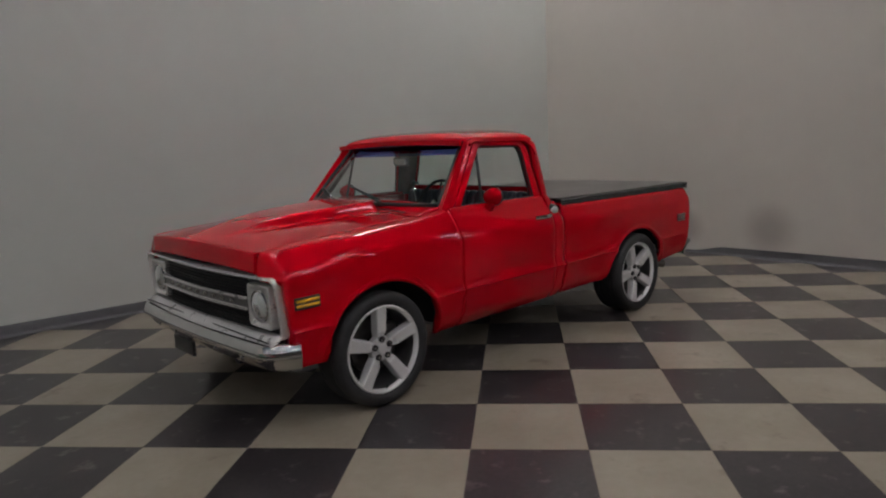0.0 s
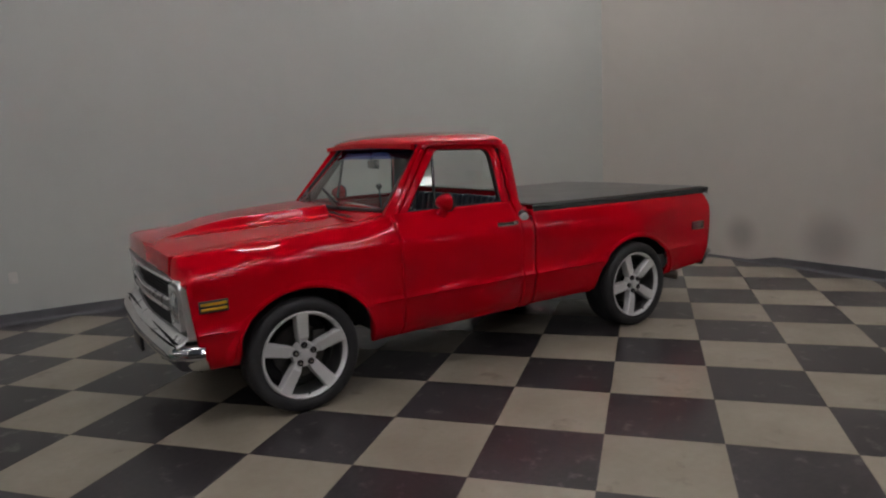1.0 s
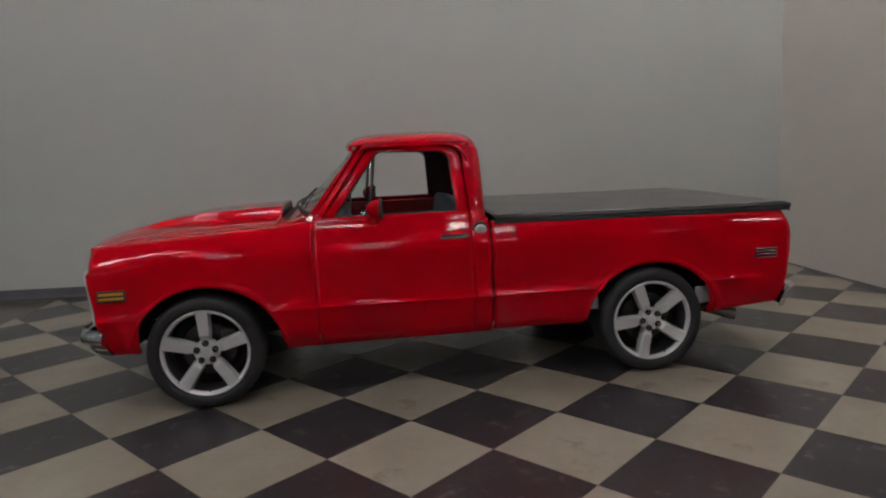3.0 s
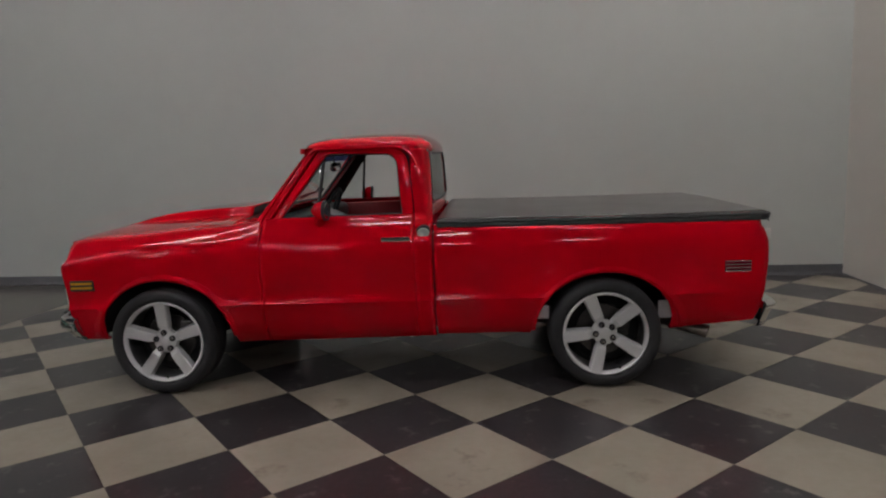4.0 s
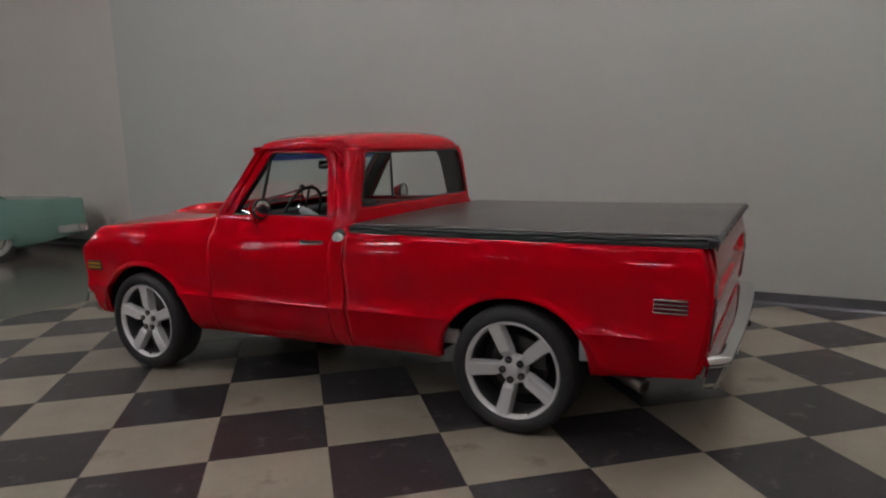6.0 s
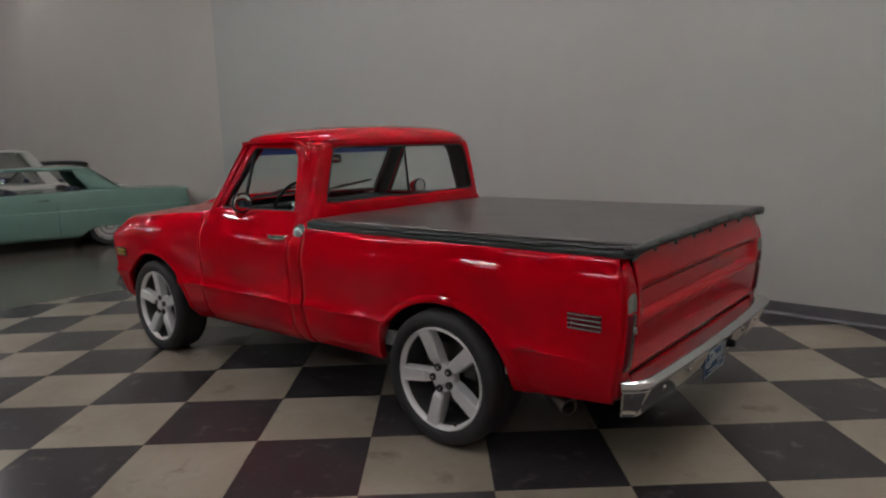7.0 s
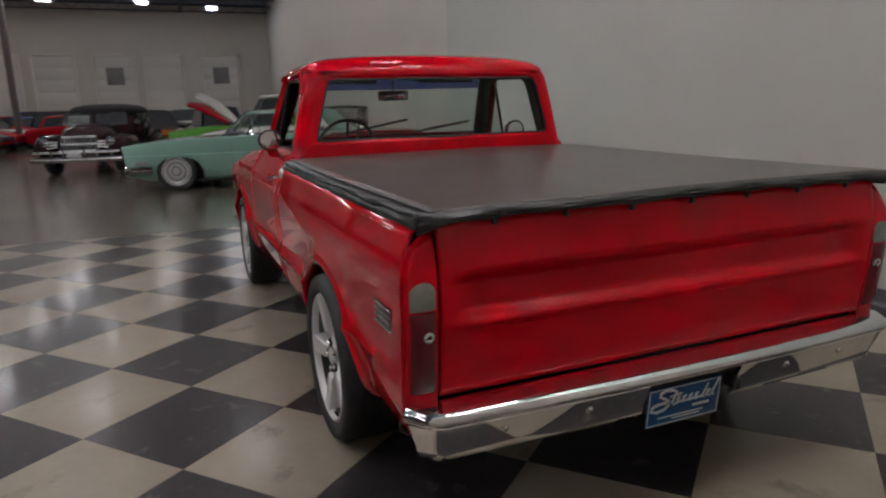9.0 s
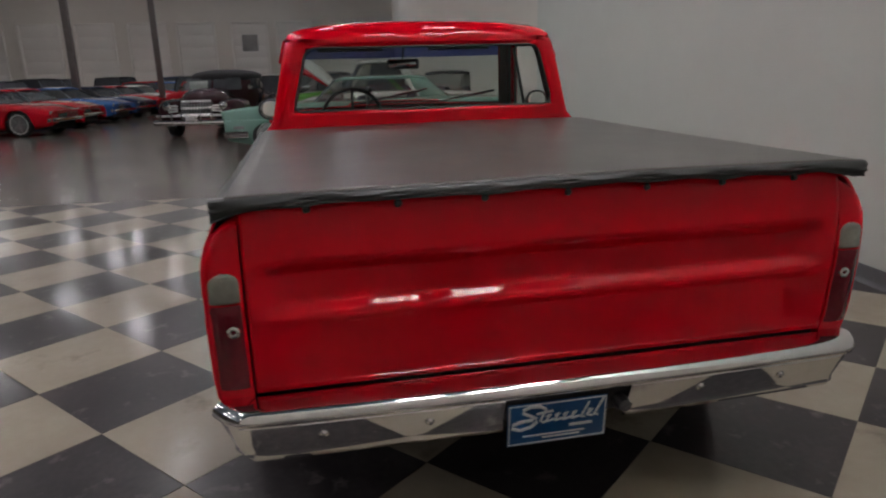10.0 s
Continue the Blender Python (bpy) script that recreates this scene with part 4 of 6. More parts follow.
rows = [[(x, y, cover_z(x, y)) for y in spread(-0.906, 0.906, 36)] for x in spread(1.868, 3.905, 40)]
rows += [[(x, y, cover_z(3.905, y) + dz) for y in spread(-0.906, 0.906, 36)] for x, dz in ((3.916, -0.001), (3.924, -0.004))]
cover = part("bed_cover", clean(sheet(rows)), VINYL, truck, "black vinyl soft bed cover stretched over the bed", solid=0.006)
for s in (-1, 1):
    rows = []
    for x in spread(1.862, 3.915, 90):
        w = 0.0022 * math.sin(x * 19) + 0.0012 * math.sin(x * 47 + 1)
        k = cover_rise(x)
        fold = 0.004 * math.sin(x * 9.0 + s) + 0.003 * math.sin(x * 23.0)
        rows.append([(x, s * 0.880, 1.078 + k), (x, s * 0.905, 1.080 + k), (x, s * 0.926, 1.081 + k + w * 0.4), (x, s * 0.934, 1.077 + k), (x, s * (0.938 + w), 1.070 + k + fold), (x, s * (0.931 + w), 1.060 + k + fold), (x, s * (0.940 + w * 1.4), 1.050 + k), (x, s * (0.938 + w), 1.034 + k + w), (x, s * 0.926, 1.032 + k + w), (x, s * 0.905, 1.046 + k)])
    part("cover_rail", clean(sheet(rows)), RAIL, cover)
rows = []
hem = []
for y in spread(-0.945, 0.945, 176):
    u = (y + 0.945) / 1.89 * 8
    sc = abs(math.sin(math.pi * u))
    pull = (1 - sc) ** 3
    drop = 0.004 + (0.009 + 0.004 * math.sin(u * 2.1 + 1)) * (1 - sc) + 0.002 * math.sin(y * 31)
    out = 0.003 * math.sin(y * 22) + 0.005 * sc - 0.004 * pull
    z = cover_z(3.9, y) - 0.003
    hk = 0.66 + 0.40 * max(0.0, 1 - (0.945 - abs(y)) / 0.16)
    side = [(3.905, 0.0), (3.922, 0.001), (3.930, 0.005), (3.934 + out * 0.4, 0.013), (3.935 + out - 0.004 * pull, 0.021), (3.934 + out + 0.005 * pull, 0.027), (3.930 + out - 0.003 * pull, 0.034), (3.926 + out * 0.6, 0.036 + drop)]
    rows.append([(x, y, z - d * hk) for x, d in side])
    hem.append((3.928 + out * 0.6, y, z - (0.036 + drop) * hk))
part("cover_skirt", clean(sheet(rows)), SKIRT, cover, "scalloped black vinyl skirt", solid=0.004)
part("skirt_hem", tube(hem, 0.0032, 6), SKIRT, cover)
for k in range(7):
    y = -0.945 + 1.89 * (k + 1) / 8
    part("snap", lathe([(0, 0.010), (0.008, 0.008), (0.011, 0)], 12, Matrix.Translation((3.918, y, 1.057)) @ Matrix.Rotation(radians(-90), 4, "Z")), BLACK, cover)
for s in (-1, 1):
    b = bmesh.new()
    box(b, (3.905, s * 0.920, 1.072), (0.05, 0.05, 0.034), 0.010)
    part("rail_end", b, BLACK, cover)

# rear bumper: upper chrome ledge, lower face with a notch for the plate
def bump_r(y):
    t = abs(y) / 0.996
    return 4.005 - 0.028 * t * t - 0.090 * max(0, (t - 0.90) / 0.10) ** 2


LEDGE = [(-0.115, 0.094), (-0.03, 0.092), (-0.006, 0.087), (0.008, 0.076), (0.014, 0.062), (0.010, 0.050), (-0.004, 0.044), (-0.010, 0.040), (-0.115, 0.040)]
b = band([(bump_r(y), y, 0.450) for y in spread(-0.990, 0.990, 60)], LEDGE)
rb = part("rear_bumper", b, CHROME, truck, "chrome rear bumper", sharp=50)
FACE = [(-0.006, 0.046), (-0.003, 0.040), (-0.040, -0.048), (-0.039, -0.066), (-0.050, -0.080), (-0.060, -0.078), (-0.052, -0.050), (-0.018, 0.046)]
for y0, y1 in ((-0.987, -0.205), (0.175, 0.987)):
    b = band([(bump_r(y), y, 0.450) for y in spread(y0, y1, 26)], FACE)
    part("bumper_face", b, CHROME, rb)
    for y in (-0.71, -0.42) if y0 < 0 else (0.41, 0.69):
        part("bumper_bolt", lathe([(0, 0.012), (0.010, 0.010), (0.014, 0.004), (0.015, 0)], 14, Matrix.Translation((bump_r(y) - 0.024, y, 0.450)) @ Matrix.Rotation(radians(-90), 4, "Z")), CHROME, rb)
b = bmesh.new()
box(b, (3.955, 0, 0.455), (0.03, 0.40, 0.09), 0.005)
part("plate_recess", b, BLACK, rb)
for s in (1,):
    part("plate_lamp", lathe([(0, 0.05), (0.018, 0.045), (0.024, 0.02), (0.022, 0)], 16, Matrix.Translation((3.97, s * 0.150, 0.436)) @ Matrix.Rotation(radians(-90), 4, "Z")), BLACK, rb)
# dealer plate: blue, with a white border and plain shapes for its script
b = bmesh.new()
tl = Matrix.Rotation(radians(6), 4, "Y")
box(b, (3.972, -0.042, 0.395), (0.004, 0.305, 0.140), 0.0015, tl)
plate = part("dealer_plate", b, PLATE_BLUE, rb, "blue dealer plate with white script shapes")
b = bmesh.new()


def on_plate(y, z):
    """A point just proud of the leaning plate."""
    return (3.9752 + z * 0.105, -0.042 + y, 0.395 + z)


for z in (-0.064, 0.064):
    box(b, on_plate(0, z), (0.002, 0.295, 0.003), 0, tl)
for s in (-1, 1):
    box(b, on_plate(s * 0.147, 0), (0.002, 0.003, 0.131), 0, tl)
part("plate_border", b, WHITE, plate)
for y, z, w, h in ((-0.010, -0.040, 0.19, 0.0045), (0.012, -0.050, 0.115, 0.0045), (0.072, -0.018, 0.070, 0.009)):
    b = bmesh.new()
    box(b, on_plate(y, z), (0.002, w, h), 0, tl)
    part("plate_bar", b, WHITE, plate)
SWASH = [(-0.036, 0.040), (-0.052, 0.050), (-0.080, 0.052), (-0.098, 0.044), (-0.098, 0.034), (-0.082, 0.024), (-0.062, 0.012), (-0.060, -0.002), (-0.078, -0.016), (-0.106, -0.022), (-0.128, -0.014), (-0.126, -0.002), (-0.104, 0.006), (-0.070, 0.008)]
STROKES = [[(-0.034, 0.040), (-0.050, 0.000), (-0.042, -0.006), (-0.030, 0.002)], [(-0.060, 0.026), (-0.014, 0.031)]]
for k in range(4):
    y0 = -0.034 + 0.024 * k
    STROKES.append([(y0, -0.004), (y0 + 0.014, 0.022), (y0 + 0.003, 0.014), (y0 + 0.006, -0.002), (y0 + 0.024, 0.003)])
STROKES += [[(0.088, 0.046), (0.066, -0.002), (0.078, -0.003)], [(0.130, 0.056), (0.104, 0.000), (0.116, -0.002)], [(0.082, 0.002), (0.100, 0.022), (0.088, 0.022), (0.084, 0.002), (0.100, -0.002)]]
for line, r in [(SWASH, 0.0052)] + [(q, 0.0036) for q in STROKES]:
    part("plate_script", tube([on_plate(y * 1.08, 0.006 + z) for y, z in line], r, 6), WHITE, plate)

# exhaust tips
for s in (-1, 1):
    b = tube([(2.95, s * 0.60, 0.40), (3.20, s * 0.62, 0.40), (3.36, s * 0.74, 0.375), (3.555, s * 0.85, 0.325)], [0.036, 0.036, 0.041, 0.041], 16, caps=False)
    lathe([(0.041, 0.0), (0.042, 0.040), (0.036, 0.041), (0.035, -0.10), (0, -0.10)], 16, Matrix.Translation((3.555, s * 0.85, 0.325)) @ Matrix.Rotation(radians(-90 + s * 28), 4, "Z") @ Matrix.Rotation(radians(-12), 4, "X"), b)
    part("exhaust_tip", b, EXHAUST, truck, "heat-dulled steel exhaust tip")

# underbody: frame rails, floor, wheel tubs, axles
b = bmesh.new()
for s in (-1, 1):
    box(b, (1.55, s * 0.42, 0.40), (4.5, 0.07, 0.13), 0.006)
for x in (-0.35, 0.7, 1.5, 2.3, 3.5):
    box(b, (x, 0, 0.40), (0.09, 0.84, 0.09), 0.006)
part("chassis_frame", b, UNDER, truck)
b = bmesh.new()
box(b, (1.28, 0, 0.47), (1.14, 1.76, 0.05), 0.01)
box(b, (0.665, 0, 0.80), (0.03, 1.70, 0.66), 0.01)
part("cab_floor", b, CARPET, truck)
b = bmesh.new()
box(b, (2.87, 0, 0.60), (2.02, 1.30, 0.04), 0.01)
box(b, (1.875, 0, 0.80), (0.03, 1.80, 0.42), 0.01)
for s in (-1, 1):
    box(b, (2.17, s * 0.86, 0.70), (0.56, 0.03, 0.62), 0.01)
    box(b, (3.60, s * 0.86, 0.74), (0.44, 0.03, 0.54), 0.01)
part("bed_inner", b, UNDER, truck)
for (cx, cz, a, h) in (ARCH_F, ARCH_R):
    for s in (-1, 1):
        rows = []
        for k in range(15):
            t = math.pi * (0.0 + k / 14)
            rows.append([(cx + (a + 0.02) * math.cos(t), s * y, cz + 0.02 + (h + 0.03) * math.sin(t)) for y in (0.55, 0.75, 0.945)])
        part("wheel_well", sheet(rows), UNDER, truck)
b = bmesh.new()
box(b, (0.02, 0, 0.66), (0.82, 1.14, 0.50), 0.05)
part("engine_bay", b, UNDER, truck)
b = bmesh.new()
tube([(2.92, -0.66, 0.35), (2.92, 0.66, 0.35)], 0.045, 12, b)
box(b, (2.92, 0, 0.35), (0.26, 0.26, 0.26), 0.09)
tube([(0.0, -0.66, 0.33), (0.0, 0.66, 0.33)], 0.035, 12, b)
tube([(0.35, 0.0, 0.42), (2.9, 0.0, 0.37)], 0.04, 12, b)
part("axles", b, UNDER, truck)
b = bmesh.new()
box(b, (1.9, 0.62, 0.33), (0.6, 0.16, 0.12), 0.04)
box(b, (0.75, 0.0, 0.33), (0.5, 0.5, 0.16), 0.05)
part("silencer", b, UNDER, truck)
b = bmesh.new()
box(b, (3.50, 0, 0.385), (0.60, 1.20, 0.19), 0.05, seg=3)
part("fuel_tank", b, UNDER, truck)
for s in (-1, 1):
    part("control_arm", tube([(0.30, s * 0.42, 0.36), (0.10, s * 0.62, 0.29), (-0.02, s * 0.78, 0.27)], [0.035, 0.028, 0.03], 10), UNDER, truck)
    part("control_arm", tube([(-0.28, s * 0.42, 0.36), (-0.12, s * 0.62, 0.29), (-0.02, s * 0.78, 0.27)], [0.035, 0.028, 0.03], 10), UNDER, truck)
    part("trailing_arm", tube([(1.95, s * 0.36, 0.40), (2.85, s * 0.50, 0.30)], [0.04, 0.035], 10), UNDER, truck)

for s in (-1, 1):
    for xc, w in ((1.765, 0.22), (0.70, 0.10)):
        b = bmesh.new()
        box(b, (xc, s * 0.905, 0.72), (w, 0.03, 0.62), 0.005)
        part("jamb", b, RED_INNER, truck)

# added pale plates that stand for lit floor showing past the rear tyres
for s in (-1, 1):
    for x, z, h in ((2.505, 0.485, 0.085), (3.327, 0.486, 0.115)):
        b = bmesh.new()
        box(b, (x, s * 0.905, z), (0.125, 0.02, h), 0.006)
        part("lit_gap_plate", b, GAP_GREY, truck)

# wheels: low tyre, five broad spokes, brake disc behind
def wheel(x, s, phase, wide):
    y = s * (1.000 if wide else 0.984)
    k0 = 1.005 if wide else 1.02
    m = Matrix.Translation((x, y, 0.352 * k0)) @ Matrix.Diagonal((k0, s, k0, 1))
    w = 0.27 if wide else 0.235
    bm = bmesh.new()
    lathe([(0.246, -0.026), (0.250, -0.012), (0.256, -0.004), (0.264, 0.002), (0.270, -0.003), (0.272, -0.016), (0.268, -0.022)], 56, m, bm)
    lathe([(0.0, -0.026), (0.030, -0.026), (0.074, -0.034), (0.080, -0.045), (0.080, -0.075)], 36, m, bm)
    bmesh.ops.recalc_face_normals(bm, faces=bm.faces)
    rim = part("wheel", bm, ALLOY, truck, "silver five-spoke alloy wheel with low tyre", sharp=30)
    for k in range(5):
        a = radians(phase + 72 * k)
        R = Matrix.Rotation(-a, 4, "Y")
        sect = []
        for r, hw, top, low in ((0.030, 0.022, -0.036, -0.080), (0.066, 0.025, -0.031, -0.080), (0.088, 0.027, -0.027, -0.078), (0.106, 0.0315, -0.0155, -0.075), (0.125, 0.032, -0.0135, -0.072), (0.16, 0.0335, -0.011, -0.068), (0.205, 0.0355, -0.0075, -0.060), (0.235, 0.037, -0.0045, -0.052), (0.250, 0.038, -0.003, -0.042), (0.260, 0.041, -0.002, -0.034)):
            sect.append([m @ (R @ Vector(p)) for p in ((r, low, -hw * 1.22), (r, top - 0.009, -hw * 1.06), (r, top, -hw * 0.90), (r, top, hw * 0.90), (r, top - 0.009, hw * 1.06), (r, low, hw * 1.22))])
        part("spoke", clean(sheet(sect, close=True)), ALLOY, rim, sharp=20)
    h = w
    tp = [(0.268, -h + 0.006), (0.300, -h - 0.004), (0.330, -h + 0.002), (0.347, -h + 0.022), (0.353, -h + 0.05)]
    for k in range(1, 6):
        yy = -h + 0.05 + (h - 0.085) * k / 6
        tp += [(0.3535, yy - 0.004), (0.3475, yy - 0.003), (0.3475, yy + 0.003), (0.3535, yy + 0.004)]
    tp += [(0.353, -0.035), (0.348, -0.010), (0.334, 0.007), (0.318, 0.012), (0.296, 0.012), (0.280, 0.006), (0.269, -0.010)]
    part("tyre", lathe(tp, 64, m), RUBBER, rim, "black low-profile tyre", sharp=50)
    part("barrel", lathe([(0.256, -w + 0.02), (0.250, -0.10), (0.2455, -0.028)], 56, m), ALLOY_DARK, rim)
    part("brake_disc", lathe([(0.06, -0.125), (0.165, -0.125), (0.168, -0.135), (0.165, -0.148)], 40, m), STEEL, rim)
    bm = bmesh.new()
    lathe([(0.0, -0.16), (0.22, -0.17), (0.250, -0.20)], 40, m, bm)
    part("hub_back", bm, UNDER, rim)
    bm = bmesh.new()
    box(bm, (0.125, -0.125, 0.06), (0.09, 0.07, 0.13), 0.02)
    bmesh.ops.transform(bm, matrix=m, verts=bm.verts)
    part("caliper", bm, STEEL, rim)
    part("centre_cap", lathe([(0, -0.014), (0.020, -0.015), (0.032, -0.019), (0.035, -0.028)], 30, m), ALLOY, rim)
    for k in range(5):
        a = radians(phase + 72 * k)
        c = m @ Matrix.Translation((0.058 * math.cos(a), -0.021, 0.058 * math.sin(a)))
        part("lug_nut", lathe([(0.0, 0.008), (0.007, 0.008), (0.010, 0.003), (0.0105, -0.01)], 6, c), CHROME, rim)
        part("lug_seat", lathe([(0.0105, 0.001), (0.019, 0.002), (0.020, -0.01)], 14, c), BLACK, rim)
    a = radians(phase + 180)
    part("valve", tube([m @ Vector((0.248 * math.cos(a), -0.014, 0.248 * math.sin(a))), m @ Vector((0.226 * math.cos(a), -0.004, 0.226 * math.sin(a)))], 0.0055, 6), BLACK, rim)


for x, ph, wide in ((-0.006, 91, False), (2.915, 112, True)):
    for s in (-1, 1):
        wheel(x, s, ph, wide)

# inside the cab: bench seat, dash, steering wheel, mirror
b = bmesh.new()
box(b, (1.43, 0, 0.72), (0.52, 1.42, 0.18), 0.06, seg=4)
seat = part("bench_seat", b, SEAT, truck, "dark blue-black pleated vinyl bench seat")
for k in range(16):
    y = -0.66 + 1.32 * k / 15
    b = bmesh.new()
    box(b, (1.700, y, 0.960), (0.15, 0.086, 0.44), 0.035, Matrix.Rotation(radians(12), 4, "Y"), seg=3)
    part("seat_pleat", b, SEAT, seat)
b = bmesh.new()
box(b, (0.80, 0, 1.075), (0.26, 1.60, 0.13), 0.045, seg=4)
dash = part("dashboard", b, BLACK, truck, "black padded dashboard over a red panel")
b = bmesh.new()
box(b, (0.90, 0, 0.965), (0.05, 1.58, 0.15), 0.02)
part("dash_panel", b, RED_INNER, dash)
b = bmesh.new()
box(b, (0.935, -0.36, 1.035), (0.05, 0.36, 0.12), 0.02)
part("gauge_cluster", b, SILVER, dash)
sw = Matrix.Translation((1.035, -0.37, 1.130)) @ Matrix.Rotation(radians(-66), 4, "Y")
b = tube([sw @ Vector((0.195 * math.cos(2 * math.pi * k / 40), 0.195 * math.sin(2 * math.pi * k / 40), 0)) for k in range(41)], 0.012, 10, caps=False)
for a in (0, 180, 270):
    tube([sw @ Vector((0, 0, -0.02)), sw @ Vector((0.19 * math.cos(radians(a + 90)), 0.19 * math.sin(radians(a + 90)), 0))], 0.009, 8, b)
wheel_s = part("steering_wheel", b, BLACK, truck, "thin black steering wheel")
part("column", tube([sw @ Vector((0, 0, 0.0)), sw @ Vector((0, 0, -0.42))], [0.045, 0.03], 14), ALLOY, wheel_s)
part("horn_button", lathe([(0, 0.03), (0.03, 0.025), (0.045, 0.0)], 20, sw @ Matrix.Rotation(radians(90), 4, "X")), CHROME, wheel_s)
b = tube([(0.90, -0.33, 1.06), (0.935, -0.26, 1.18), (0.940, -0.24, 1.285)], 0.007, 8)
part("shift_lever", b, CHROME, wheel_s)
part("shift_knob", lathe([(0, 0.024), (0.017, 0.017), (0.024, 0), (0.017, -0.017), (0, -0.024)], 14, Matrix.Translation((0.940, -0.24, 1.300))), BLACK, wheel_s)
rim_pts = rounded(0.108, -0.034, 0.034, 0.022)
b = sheet([[(1.015 + dx + y * 0.087, -0.01 + y * k, 1.462 + z * k) for y, z in rim_pts] for dx, k in ((-0.012, 0.75), (-0.006, 0.93), (0.002, 1.0), (0.010, 1.0), (0.013, 0.95), (0.011, 0.91))], close=True)
rv = part("rear_view_mirror", b, BLACK, truck, "chrome-faced rear view mirror on a stalk")
b = bmesh.new()
b.faces.new([b.verts.new((1.0265 + y * 0.087, -0.01 + y * 0.93, 1.462 + z * 0.93)) for y, z in rim_pts])
part("mirror_face", b, CHROME, rv, solid=0.002)
b = bmesh.new()
b.faces.new([b.verts.new((1.003 + y * 0.087, -0.01 + y * 0.76, 1.462 + z * 0.76)) for y, z in rim_pts])
part("mirror_back", b, SILVER, rv)
part("mirror_stalk", tube([(1.008, -0.01, 1.475), (1.005, -0.005, 1.53), (1.01, 0, 1.585)], 0.007, 8), BLACK, rv)
for s in (-1, 1):
    b = bmesh.new()
    box(b, (1.06, s * 0.36, 1.565), (0.10, 0.42, 0.018), 0.008, Matrix.Rotation(radians(18), 4, "Y"))
    part("sun_visor", b, CARPET, truck)
# wipers resting on the glass
for y0 in (-0.34, 0.30):
    a, c = Vector((0.545, y0, 1.178)), shield((y0 + 0.34) / 0.75, 0.15) + Vector((-0.012, 0, 0.012))
    b = tube([a, (a + c) / 2 + Vector((-0.018, 0, 0.012)), c], [0.010, 0.007, 0.006], 8)
    wp = part("wiper_arm", b, BLACK, truck, "black windshield wiper")
    b = tube([shield(u, 0.06 + 0.20 * k / 10) + Vector((-0.014, 0, 0.010)) for k, u in enumerate(spread((y0 + 0.10) / 0.77, (y0 + 0.56) / 0.77, 10)) if abs(u) < 0.97], 0.009, 8)
    part("wiper_blade", b, BLACK, wp)

# ---- other cars in the hall ----
def paint(name, c):
    m = mat(name, c, 0.5, 0.0, 1.0, var=0.04, scale=3, spec=0.05)
    m.node_tree.nodes["Principled BSDF"].inputs["Coat IOR"].default_value = 1.38
    m.node_tree.nodes["Principled BSDF"].inputs["Coat Roughness"].default_value = 0.09
    return m


MINT = paint("mint_paint", (0.205, 0.350, 0.295))
MAROON = paint("maroon_paint", (0.035, 0.010, 0.014))
CAR_RED = paint("car_red", (0.46, 0.003, 0.012))
CAR_BLUE = paint("car_blue", (0.03, 0.11, 0.34))
CAR_NAVY = paint("car_navy", (0.012, 0.03, 0.08))
CAR_BLACK = paint("car_black", (0.015, 0.015, 0.018))
CAR_WHITE = paint("car_white", (0.66, 0.65, 0.61))
CAR_LIME = paint("car_lime", (0.12, 0.36, 0.06))
CAR_ORANGE = paint("car_orange", (0.45, 0.12, 0.02))
CAR_GREY = paint("car_grey", (0.10, 0.11, 0.12))
CAR_DKGREEN = paint("car_green", (0.02, 0.07, 0.05))
SOFT_TOP = mat("soft_top", (0.02, 0.02, 0.022), 0.8, var=0.2, bump=0.3)
WHITEWALL = mat("whitewall", (0.55, 0.53, 0.49), 0.6, var=0.1)


